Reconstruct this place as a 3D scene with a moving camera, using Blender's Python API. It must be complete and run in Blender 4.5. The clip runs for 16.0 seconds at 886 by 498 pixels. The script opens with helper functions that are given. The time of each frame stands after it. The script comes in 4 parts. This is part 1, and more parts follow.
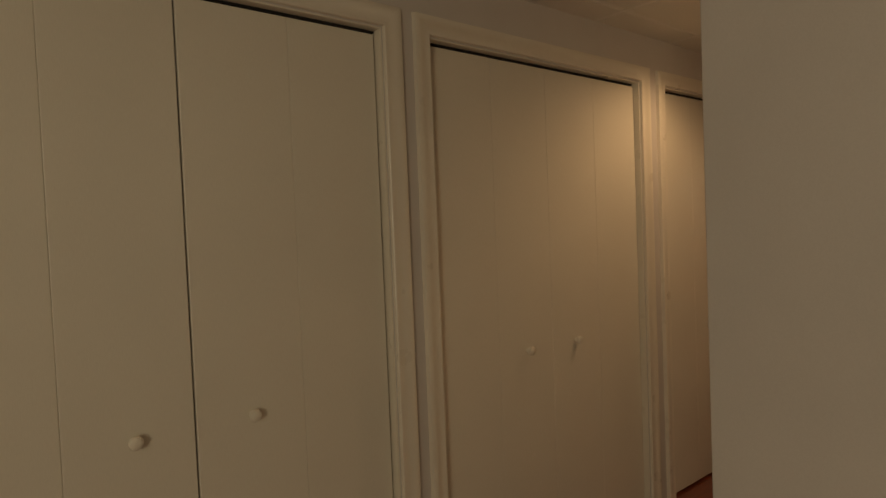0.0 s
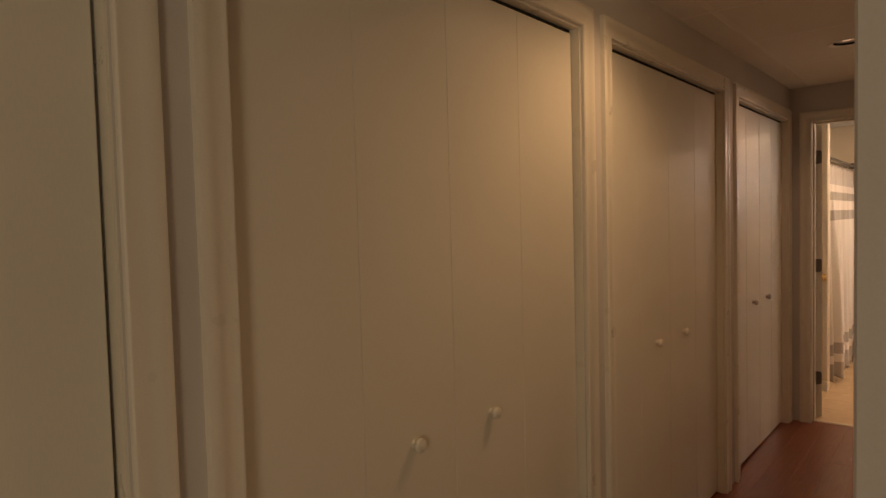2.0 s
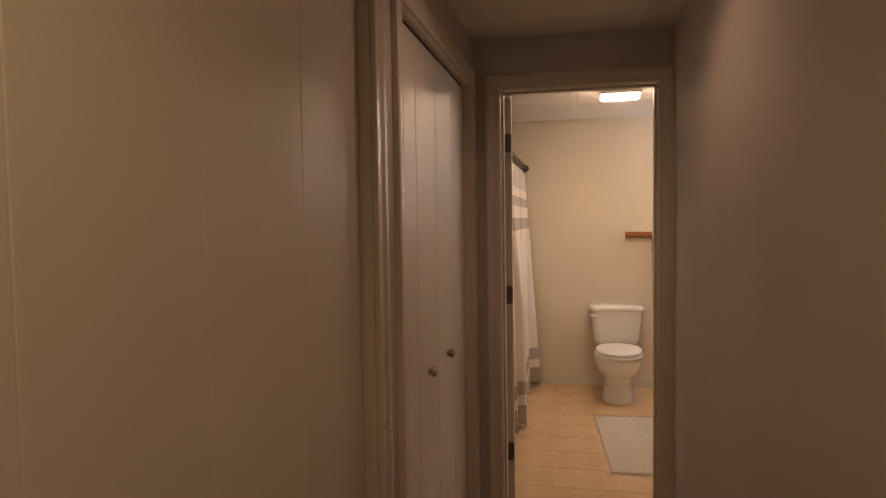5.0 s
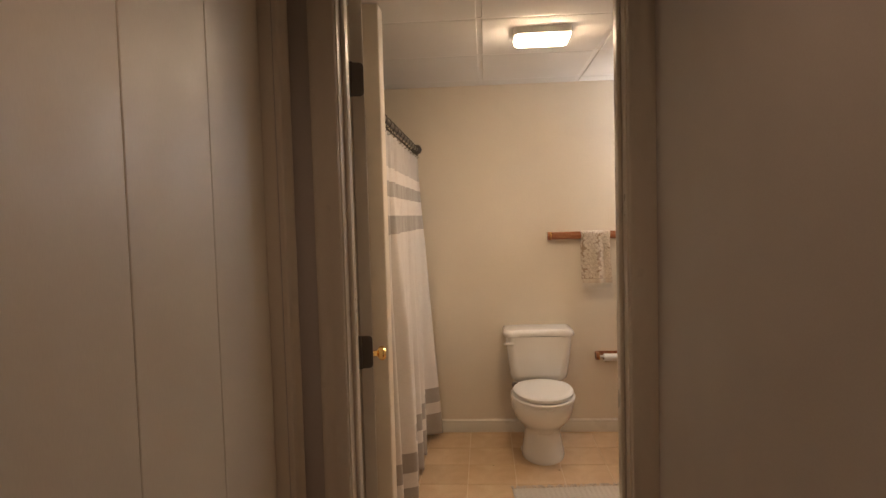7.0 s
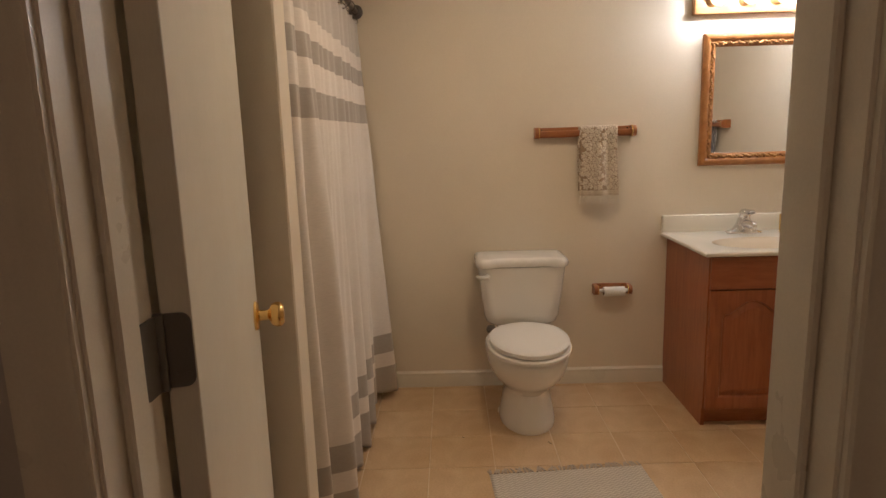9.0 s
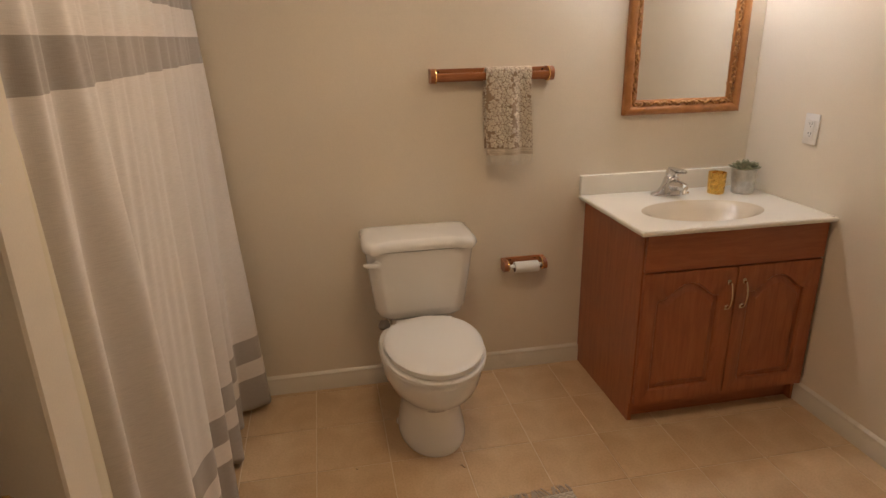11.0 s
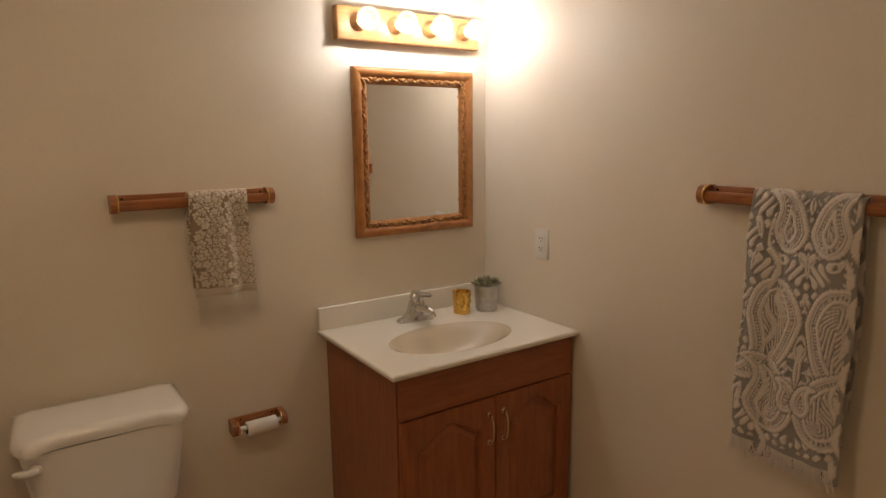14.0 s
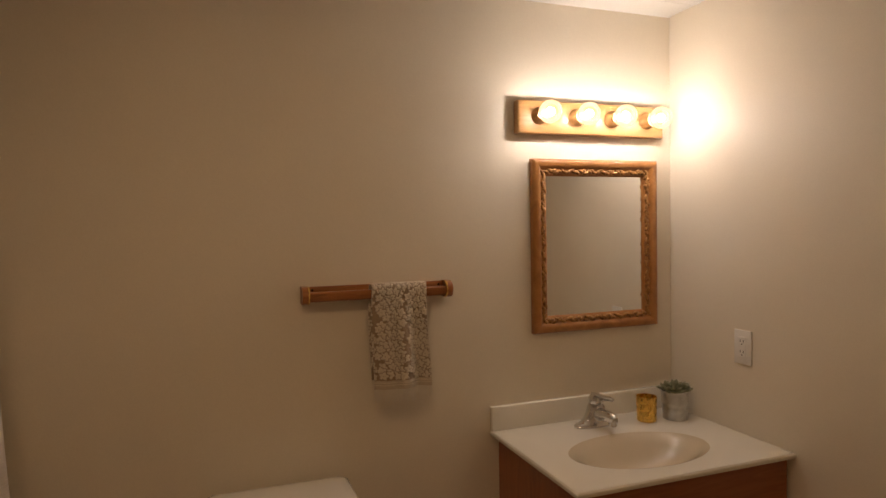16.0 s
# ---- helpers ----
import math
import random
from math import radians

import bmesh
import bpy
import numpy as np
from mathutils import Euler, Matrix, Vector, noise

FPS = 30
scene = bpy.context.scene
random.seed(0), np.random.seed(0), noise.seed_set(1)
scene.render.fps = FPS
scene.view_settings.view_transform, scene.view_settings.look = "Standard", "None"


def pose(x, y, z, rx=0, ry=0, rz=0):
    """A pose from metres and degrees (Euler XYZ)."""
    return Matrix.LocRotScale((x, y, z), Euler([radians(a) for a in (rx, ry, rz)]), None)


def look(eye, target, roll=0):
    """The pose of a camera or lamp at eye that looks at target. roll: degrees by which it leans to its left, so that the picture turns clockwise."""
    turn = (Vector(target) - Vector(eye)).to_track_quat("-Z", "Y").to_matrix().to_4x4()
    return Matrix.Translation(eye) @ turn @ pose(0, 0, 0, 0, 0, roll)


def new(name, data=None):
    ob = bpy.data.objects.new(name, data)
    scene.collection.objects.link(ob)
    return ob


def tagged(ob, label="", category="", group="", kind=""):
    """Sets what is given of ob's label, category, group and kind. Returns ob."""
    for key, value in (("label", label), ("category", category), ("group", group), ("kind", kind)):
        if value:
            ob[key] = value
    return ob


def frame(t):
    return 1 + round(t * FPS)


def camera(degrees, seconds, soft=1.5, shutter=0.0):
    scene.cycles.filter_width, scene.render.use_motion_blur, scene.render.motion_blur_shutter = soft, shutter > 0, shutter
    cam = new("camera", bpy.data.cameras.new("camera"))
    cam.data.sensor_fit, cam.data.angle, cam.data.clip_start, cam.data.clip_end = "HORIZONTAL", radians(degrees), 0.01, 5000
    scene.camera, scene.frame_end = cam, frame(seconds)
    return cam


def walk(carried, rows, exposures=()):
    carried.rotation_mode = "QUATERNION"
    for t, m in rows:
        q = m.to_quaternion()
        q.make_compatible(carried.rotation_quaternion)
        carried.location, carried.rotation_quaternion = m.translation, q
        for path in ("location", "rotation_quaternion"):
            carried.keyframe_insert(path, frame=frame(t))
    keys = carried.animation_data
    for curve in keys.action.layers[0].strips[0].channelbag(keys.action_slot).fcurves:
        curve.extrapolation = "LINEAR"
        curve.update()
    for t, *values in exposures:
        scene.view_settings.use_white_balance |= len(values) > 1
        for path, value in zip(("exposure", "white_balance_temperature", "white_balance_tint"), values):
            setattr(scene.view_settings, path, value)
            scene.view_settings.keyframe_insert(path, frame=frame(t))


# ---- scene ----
cam = camera(71.0, 16.0)
PATH = [
    (0, (0.749, 0.066, 1.417), (2.041, 1.592, 1.349), -2.3),
    (0.5, (0.993, 0.14, 1.429), (2.285, 1.665, 1.363), -2.5),
    (1, (1.144, 0.292, 1.459), (2.481, 1.777, 1.37), -2.1),
    (1.5, (1.317, 0.551, 1.439), (2.746, 1.949, 1.365), -1.5),
    (2, (1.515, 0.72, 1.446), (3.037, 2.015, 1.357), -1.5),
    (2.5, (1.753, 0.898, 1.464), (3.402, 2.026, 1.367), -1.3),
    (3, (2.018, 1.046, 1.463), (3.768, 2.01, 1.364), -1.3),
    (3.5, (2.317, 1.162, 1.459), (4.146, 1.965, 1.358), -1.2),
    (4, (2.676, 1.193, 1.463), (4.567, 1.837, 1.362), -1.2),
    (4.5, (3.052, 1.199, 1.459), (4.983, 1.711, 1.359), -1.3),
    (4.7, (3.195, 1.206, 1.454), (5.136, 1.676, 1.356), -1.1),
    (7, (4.783, 1.184, 1.442), (6.776, 1.321, 1.338), -1.6),
    (7.5, (5.107, 1.18, 1.407), (7.101, 1.268, 1.282), -1.7),
    (8, (5.333, 1.142, 1.383), (7.318, 1.247, 1.167), -1.7),
    (8.5, (5.57, 1.176, 1.336), (7.545, 1.261, 1.035), -1.7),
    (8.7, (5.658, 1.19, 1.311), (7.629, 1.258, 0.984), -1.8),
    (10.8, (6.396, 1.212, 1.423), (8.264, 0.899, 0.781), -0.9),
    (11, (6.451, 1.197, 1.44), (8.31, 0.845, 0.792), -1.1),
    (11.5, (6.527, 1.161, 1.448), (8.364, 0.695, 0.809), -0.8),
    (12, (6.612, 1.08, 1.472), (8.419, 0.508, 0.835), -0.8),
    (12.5, (6.698, 1.007, 1.479), (8.486, 0.336, 0.888), -0.8),
    (13, (6.74, 0.979, 1.483), (8.502, 0.187, 0.965), -0.8),
    (13.5, (6.779, 0.978, 1.48), (8.486, 0.03, 1.045), -0.6),
    (14, (6.792, 0.981, 1.481), (8.428, -0.114, 1.129), -0.6),
    (14.5, (6.772, 0.989, 1.49), (8.401, -0.141, 1.224), -0.7),
    (15, (6.756, 0.977, 1.493), (8.402, -0.142, 1.302), -0.7),
    (15.5, (6.773, 0.982, 1.506), (8.544, 0.061, 1.389), -1.0),
    (16, (6.913, 1.018, 1.498), (8.793, 0.337, 1.43), -1.0),
]
EXPOSURE = [(0, 1.38, 7100, 12), (1.5, 1.50, 7150, 14), (2.5, 1.38, 7400, 20), (3.5, 1.22, 7150, 20), (4.5, 1.18, 6800, 19), (7, 1.12, 6250, 12), (8.5, 0.80, 6200, 10), (11, 0.78, 6300, 11), (12.5, 0.60, 6350, 10), (14, 0.14, 6950, 12), (15, -0.09, 7350, 14), (16, -0.33, 7900, 17)]
walk(cam, [(t, look(eye, target, roll)) for t, eye, target, roll in PATH], EXPOSURE)

# ---- world and large lights ----
world = bpy.data.worlds.new("world")
scene.world = world
world.use_nodes = True
wbg = world.node_tree.nodes["Background"]
wbg.inputs[0].default_value = (0.75, 0.85, 1.0, 1)
wbg.inputs[1].default_value = 0.05


def lamp(name, kind, m, power, colour, size=0.1, size_y=None, spot=None):
    d = bpy.data.lights.new(name, kind)
    d.energy, d.color = power, colour
    if kind == "AREA":
        d.shape, d.size, d.size_y = "RECTANGLE", size, size_y or size
    else:
        d.shadow_soft_size = size
    if spot:
        d.spot_size, d.spot_blend = radians(spot), 0.7
    ob = new(name, d)
    ob.matrix_world = m
    return ob


WARM = (1.0, 0.64, 0.34)
# daylight from the window of the room in which the walk starts
lamp("window_daylight", "AREA", look((-1.45, -1.0, 1.45), (1.2, 0.2, 1.2)), 10.0, (1.0, 0.89, 0.64), 1.0, 1.1)
# recessed hall lamp that is lit
lamp("hall_downlight_glow", "SPOT", look((3.42, 1.22, 2.262), (3.42, 1.22, 0)), 5.2, WARM, 0.05, None, 150)
# the second recessed lamp, dimmed low
lamp("hall_downlight_dim", "SPOT", look((5.235, 1.20, 2.262), (5.235, 1.20, 0)), 2.2, (1.0, 0.62, 0.40), 0.04, None, 155)

# ---- materials ----


class Mat:
    """A small wrapper round a Principled node material."""

    def __init__(self, name, colour, rough=0.5, metal=0.0, **kw):
        self.m = bpy.data.materials.new(name)
        self.m.use_nodes = True
        self.t = self.m.node_tree
        self.n = self.t.nodes
        self.b = self.n["Principled BSDF"]
        self.b.inputs["Base Color"].default_value = (*colour, 1)
        self.b.inputs["Roughness"].default_value = rough
        self.b.inputs["Metallic"].default_value = metal
        for k, v in kw.items():
            self.b.inputs[k.replace("_", " ")].default_value = v
        self.co = None

    def node(self, kind, **kw):
        n = self.n.new(kind)
        for k, v in kw.items():
            n.inputs[k.replace("_", " ")].default_value = v
        return n

    def link(self, a, b):
        self.t.links.new(a, b)

    def coords(self, scale=(1, 1, 1), space="Object"):
        tc = self.n.new("ShaderNodeTexCoord")
        mp = self.n.new("ShaderNodeMapping")
        mp.inputs["Scale"].default_value = scale
        self.link(tc.outputs[space], mp.inputs[0])
        return mp.outputs[0]

    def noise(self, scale, detail=4, vec=None, distort=0.0):
        n = self.node("ShaderNodeTexNoise", Scale=scale, Detail=detail, Distortion=distort)
        self.link(vec or self.coords(), n.inputs["Vector"])
        return n.outputs["Fac"]

    def ramp(self, fac, stops):
        r = self.n.new("ShaderNodeValToRGB")
        e = r.color_ramp.elements
        while len(e) < len(stops):
            e.new(0.5)
        for el, (p, c) in zip(e, stops):
            el.position, el.color = p, (*c, 1)
        self.link(fac, r.inputs[0])
        return r.outputs[0]

    def mix(self, fac, a, b, mode="MIX"):
        n = self.n.new("ShaderNodeMix")
        n.data_type, n.blend_type = "RGBA", mode
        for s, v in ((n.inputs[0], fac), (n.inputs[6], a), (n.inputs[7], b)):
            if hasattr(v, "is_output"):
                self.link(v, s)
            else:
                s.default_value = v if not isinstance(v, tuple) else (*v, 1)
        return n.outputs[2]

    def colour(self, out):
        self.link(out, self.b.inputs["Base Color"])
        return self

    def rough(self, out):
        self.link(out, self.b.inputs["Roughness"])
        return self

    def bump(self, height, strength=0.2, dist=0.002):
        n = self.node("ShaderNodeBump", Strength=strength, Distance=dist)
        self.link(height, n.inputs["Height"])
        last = self.b.inputs["Normal"].links
        if last:
            self.link(last[0].from_socket, n.inputs["Normal"])
        self.link(n.outputs[0], self.b.inputs["Normal"])
        return self


def paint(name, colour, rough, vary=0.05, grain=260, bump=0.12, stretch=(1, 1, 1)):
    """Roller-painted surface: broad uneven tone, fine stipple."""
    p = Mat(name, colour, rough)
    big = p.noise(1.6, 5)
    c2 = tuple(c * (1 - 2 * vary) for c in colour)
    fine = p.noise(grain, 3, p.coords(stretch))
    tone = p.ramp(big, [(0.35, c2), (0.7, colour)])
    p.colour(p.mix(0.06, tone, p.ramp(fine, [(0.3, (0.25, 0.25, 0.25)), (0.7, (1, 1, 1))]), "MULTIPLY"))
    r = p.ramp(p.noise(9, 4), [(0.3, (rough - 0.07,) * 3), (0.7, (rough + 0.07,) * 3)])
    return p.rough(r).bump(fine, bump, 0.001)


def wood(name, dark, mid, light, rough=0.35, stretch=(1, 1, 12), scale=9.0, fine=0.22):
    """Stained wood with long grain along the axis whose stretch is the smallest."""
    p = Mat(name, mid, rough, Coat_Weight=0.25, Coat_Roughness=0.2)
    v = p.coords(stretch)
    g = p.noise(scale, 8, v, 1.2)
    f = p.noise(scale * 7, 4, v)
    c = p.ramp(g, [(0.25, dark), (0.5, mid), (0.78, light)])
    p.colour(p.mix(fine, c, p.ramp(f, [(0.35, (0.45, 0.4, 0.35)), (0.6, (1, 1, 1))]), "MULTIPLY"))
    return p.bump(f, 0.07, 0.001)


M_WALL = paint("bath_wall_paint", (0.85, 0.765, 0.63), 0.5, 0.03).m
M_HALL = paint("hall_wall_paint", (0.66, 0.625, 0.59), 0.62).m
M_DOOR = paint("closet_door_paint", (0.78, 0.74, 0.64), 0.44, 0.03, 500, 0.10, (1, 1, 0.12)).m
M_TRIM = paint("trim_paint", (0.80, 0.75, 0.645), 0.33, 0.03, 300, 0.05).m
M_CEIL = paint("ceiling_tile", (0.82, 0.80, 0.75), 0.9, 0.04, 140, 0.5).m
M_GRID = Mat("ceiling_grid_metal", (0.80, 0.78, 0.74), 0.45).m
M_WHITE = Mat("white_plastic", (0.82, 0.80, 0.76), 0.3).m
M_PORC = Mat("toilet_porcelain", (0.84, 0.82, 0.77), 0.12, Coat_Weight=0.5, Coat_Roughness=0.05).m
M_TOP = Mat("cultured_marble", (0.85, 0.81, 0.72), 0.14, Coat_Weight=0.4, Coat_Roughness=0.06).m
M_CHROME = Mat("chrome", (0.70, 0.70, 0.71), 0.07, 1.0).m
M_BRASS = Mat("polished_brass", (0.85, 0.58, 0.22), 0.16, 1.0).m
M_BRONZE = Mat("oil_rubbed_bronze", (0.12, 0.105, 0.09), 0.45, 0.55).m
M_HINGE = Mat("worn_bronze_hinge", (0.17, 0.155, 0.135), 0.5, 0.35).m
M_DARK = Mat("dark_gap", (0.012, 0.010, 0.008), 0.9).m
M_MIRROR = Mat("mirror_silver", (0.88, 0.89, 0.88), 0.015, 1.0).m
M_OAK = wood("honey_oak", (0.20, 0.062, 0.017), (0.36, 0.124, 0.036), (0.46, 0.175, 0.056), 0.32, (12, 1, 12), 7)
M_OAK = M_OAK.m
M_OAKX = wood("honey_oak_lengthwise", (0.22, 0.068, 0.018), (0.36, 0.124, 0.036), (0.44, 0.165, 0.052), 0.32, (1, 12, 12), 7).m
M_CHERRY = wood("cherry_cabinet", (0.27, 0.076, 0.024), (0.34, 0.103, 0.034), (0.40, 0.130, 0.046), 0.34, (9, 9, 1), 5, 0.10).m
M_CHERRYH = wood("cherry_cabinet_cross", (0.27, 0.076, 0.024), (0.34, 0.103, 0.034), (0.40, 0.130, 0.046), 0.34, (9, 1, 9), 5, 0.10).m
M_LAMPWOOD = wood("light_oak_plinth", (0.30, 0.145, 0.045), (0.40, 0.205, 0.070), (0.48, 0.27, 0.10), 0.4, (9, 1, 9), 5, 0.12).m

# ---- mesh helpers ----


def part(name, bm, material, parent=None, label="", smooth=False):
    """Links a bmesh as one mesh object under a thing or a part."""
    bmesh.ops.recalc_face_normals(bm, faces=bm.faces)
    me = bpy.data.meshes.new(name)
    bm.to_mesh(me)
    bm.free()
    if smooth:
        for f in me.polygons:
            f.use_smooth = True
        me.set_sharp_from_angle(angle=radians(38))
    me.materials.append(material)
    ob = new(name, me)
    if parent:
        ob.parent = parent
    if label:
        ob["label"] = label
    return ob


def thing(name, label, category, m=None, group="", kind=""):
    ob = new(name)
    ob.empty_display_size = 0.1
    if m is not None:
        ob.matrix_basis = m
    return tagged(ob, label, category, group, kind)


def BM():
    return bmesh.new()


def bx(bm, x0, x1, y0, y1, z0, z1, bevel=0.0, seg=1, m=None):
    vs = [bm.verts.new((x, y, z)) for x in (x0, x1) for y in (y0, y1) for z in (z0, z1)]
    fs = [bm.faces.new([vs[i] for i in q]) for q in ((0, 1, 3, 2), (4, 6, 7, 5), (0, 4, 5, 1), (2, 3, 7, 6), (0, 2, 6, 4), (1, 5, 7, 3))]
    if bevel:
        es = list({e for f in fs for e in f.edges})
        r = bmesh.ops.bevel(bm, geom=es, offset=bevel, segments=seg, profile=0.5, affect="EDGES")
        vs = list({v for f in r["faces"] for v in f.verts})
    if m is not None:
        bmesh.ops.transform(bm, matrix=m, verts=vs)
    return bm


def loft(bm, rings, cap0=True, cap1=True, closed=True):
    """Joins rings of points, each of the same count, into a skin."""
    rows = [[bm.verts.new(p) for p in r] for r in rings]
    n = len(rows[0])
    for a, b in zip(rows, rows[1:]):
        for i in range(n if closed else n - 1):
            j = (i + 1) % n
            bm.faces.new((a[i], a[j], b[j], b[i]))
    if cap0 and closed:
        bm.faces.new(list(reversed(rows[0])))
    if cap1 and closed:
        bm.faces.new(rows[-1])
    return bm


def lathe(bm, profile, m=None, seg=24):
    """Turns (radius, height) pairs round the z axis of m."""
    m = m or Matrix()
    rings = [[m @ Vector((max(r, 1e-4) * math.cos(2 * math.pi * i / seg), max(r, 1e-4) * math.sin(2 * math.pi * i / seg), z)) for i in range(seg)] for r, z in profile]
    return loft(bm, rings)


def tube(bm, pts, r, seg=10, flat=1.0):
    """A round bar along points; r is one radius or one for each point."""
    pts = [Vector(p) for p in pts]
    rs = r if isinstance(r, (list, tuple)) else [r] * len(pts)
    rings = []
    side = None
    for i, p in enumerate(pts):
        d = (pts[min(i + 1, len(pts) - 1)] - pts[max(i - 1, 0)]).normalized()
        if side is None:
            side = d.orthogonal().normalized()
        side = (side - d * side.dot(d)).normalized()
        up = d.cross(side)
        rings.append([p + (side * math.cos(a) + up * math.sin(a) * flat) * rs[i] for a in (2 * math.pi * k / seg for k in range(seg))])
    return loft(bm, rings)


def prism(bm, poly, a0, a1, axis):
    """Pushes a flat outline along an axis: axis 'x' takes (y, z), 'y' takes (x, z), 'z' takes (x, y)."""
    def at(p, a):
        return {"x": (a, p[0], p[1]), "y": (p[0], a, p[1]), "z": (p[0], p[1], a)}[axis]
    return loft(bm, [[at(p, a0) for p in poly], [at(p, a1) for p in poly]])


def moulding(bm, path, profile, face, m=None):
    """Runs a moulding profile (across, out) along an open path in a wall's plane, with mitred corners.
    face maps (along, up, out) to the world; across grows to the path's left."""
    n = len(path)
    rings = []
    for i in range(n):
        p = Vector(path[i])
        d0 = (p - Vector(path[i - 1])).normalized() if i else None
        d1 = (Vector(path[i + 1]) - p).normalized() if i < n - 1 else None
        d0, d1 = d0 or d1, d1 or d0
        n0, n1 = Vector((-d0.y, d0.x)), Vector((-d1.y, d1.x))
        k = (n0 + n1) / (1 + n0.dot(n1))
        ring = []
        for a, o in profile:
            q = p + k * a
            v = Vector(face(q.x, q.y, o))
            ring.append(m @ v if m else v)
        rings.append(ring)
    return loft(bm, rings)


CASING = [(0.0, 0.0), (0.0, 0.010), (0.003, 0.013), (0.009, 0.0135), (0.014, 0.0115), (0.036, 0.0135), (0.042, 0.017), (0.049, 0.0185), (0.060, 0.0185), (0.065, 0.016), (0.066, 0.0)]
BASE = [(0.0, 0.0), (0.0, 0.013), (0.060, 0.013), (0.068, 0.010), (0.074, 0.011), (0.080, 0.006), (0.085, 0.0)]

# ---- the large structure ----
# closet wall: local x runs along the hall, local y into the closets, turned a little against the hall's axis
CW = pose(0, 1.715, 0, 0, 0, -0.42)
HEAD = 2.062
CLOSETS = [(0.67, 1.912), (2.107, 3.366), (3.578, 4.84), (5.09, 6.225)]
MEET = [1.288, 2.728, 4.195, 5.657]
CEIL = 2.285
XE, YR, XD0, XD1 = 8.875, -0.630, 6.330, 6.455
DY0, DY1, DH = 0.838, 1.540, 2.045


def structure(name, bm, mat, label, category="wall", m=None, smooth=False):
    ob = part(name, bm, mat, None, label, smooth)
    if m is not None:
        ob.matrix_basis = m
    return tagged(ob, label, category, "", "structure")


bm = BM()
edges = [-1.6] + [v for c in CLOSETS for v in c] + [6.46]
for a, b in zip(edges[0::2], edges[1::2]):
    bx(bm, a, b, 0, 0.11, 0, CEIL + 0.05)
for a, b in CLOSETS:
    bx(bm, a, b, 0, 0.11, HEAD, CEIL + 0.05)
structure("wall_closets", bm, M_HALL, "painted grey hall wall with four closet openings", "wall", CW)
bm = BM()
bx(bm, -1.6, 6.46, 0.62, 0.70, 0, CEIL)
for x in (-1.6, 2.0, 3.5, 4.98, 6.38):
    bx(bm, x, x + 0.03, 0.112, 0.618, 0, CEIL)
structure("wall_closet_backs", bm, M_HALL, "plain inner walls of the closets", "wall", CW)

bm = BM()
bx(bm, 2.325, XD0 + 0.01, -0.11, 0.0, 0, CEIL + 0.05)
HS = pose(0, 0.8165, 0, 0, 0, -0.42)
structure("wall_hall_south", bm, M_HALL, "painted grey wall along the hall", "wall", HS)
bm = BM()
bx(bm, 2.210, 2.325, -2.4, 0.804, 0, CEIL + 0.05, 0.003)
structure("wall_room_east", bm, M_HALL, "painted grey wall at the corner of the hall")
bm = BM()
bx(bm, -1.6, 2.15, -2.52, -2.402, 0, CEIL + 0.05)
structure("wall_room_south", bm, M_HALL, "painted grey wall of the first room")
bm = BM()
bx(bm, -1.72, -1.602, -2.52, 2.4, 0, CEIL + 0.05)
structure("wall_room_west", bm, M_HALL, "painted grey wall of the first room")

# wall with the bathroom door
bm = BM()
bx(bm, XD0, XD1, DY1 + 0.02, 1.90, 0, CEIL + 0.05)
bx(bm, XD0, XD1, -0.76, DY0 - 0.02, 0, CEIL + 0.05)
bx(bm, XD0, XD1, DY0 - 0.02, DY1 + 0.02, DH + 0.02, CEIL + 0.05)
structure("wall_bath_door", bm, M_HALL, "painted wall with the bathroom doorway")
bm = BM()
bx(bm, XD1 + 0.002, XD1 + 0.006, DY1 + 0.075, 1.80, 0, CEIL)
bx(bm, XD1 + 0.002, XD1 + 0.006, YR, DY0 - 0.075, 0, CEIL)
bx(bm, XD1 + 0.002, XD1 + 0.006, DY0 - 0.075, DY1 + 0.075, DH + 0.075, CEIL)
structure("wall_bath_west", bm, M_WALL, "cream painted bathroom wall beside the door")

bm = BM()
bx(bm, XE, XE + 0.12, YR - 0.12, 2.52, 0, CEIL + 0.05)
structure("wall_bath_east", bm, M_WALL, "cream painted bathroom wall behind the toilet")
bm = BM()
bx(bm, XD1 + 0.006, XE, YR - 0.12, YR, 0, CEIL + 0.05)
structure("wall_bath_south", bm, M_WALL, "cream painted bathroom wall with towel rail")
# stub wall at the end of the tub and the alcove behind the curtain
bm = BM()
bx(bm, 7.25, 7.35, 1.585, 2.40, 0, CEIL + 0.05, 0.004)
structure("wall_tub_end", bm, M_WALL, "cream painted stub wall at the tub end")
bm = BM()
bx(bm, 7.352, XE, 2.40, 2.52, 0, CEIL + 0.05)
structure("wall_tub_back", bm, M_WALL, "cream painted wall behind the tub")
bm = BM()
bx(bm, XD1 + 0.006, 7.248, 1.80, 1.90, 0, CEIL + 0.05)
structure("wall_bath_north", bm, M_WALL, "cream painted bathroom wall behind the open door")

bm = BM()
bx(bm, -1.72, XD0 + 0.06, -2.52, 2.45, -0.12, -0.008)
structure("floor_hall", bm, M_DARK, "subfloor under the hall boards", "floor")
bm = BM()
bx(bm, XD0 + 0.062, XE + 0.12, YR - 0.12, 2.52, -0.12, -0.0018)
FLOOR_BATH = structure("floor_bath", bm, Mat("vinyl_joint", (0.80, 0.67, 0.49), 0.5).m, "beige tile-pattern floor of the bathroom", "floor")

# ---- ceilings ----


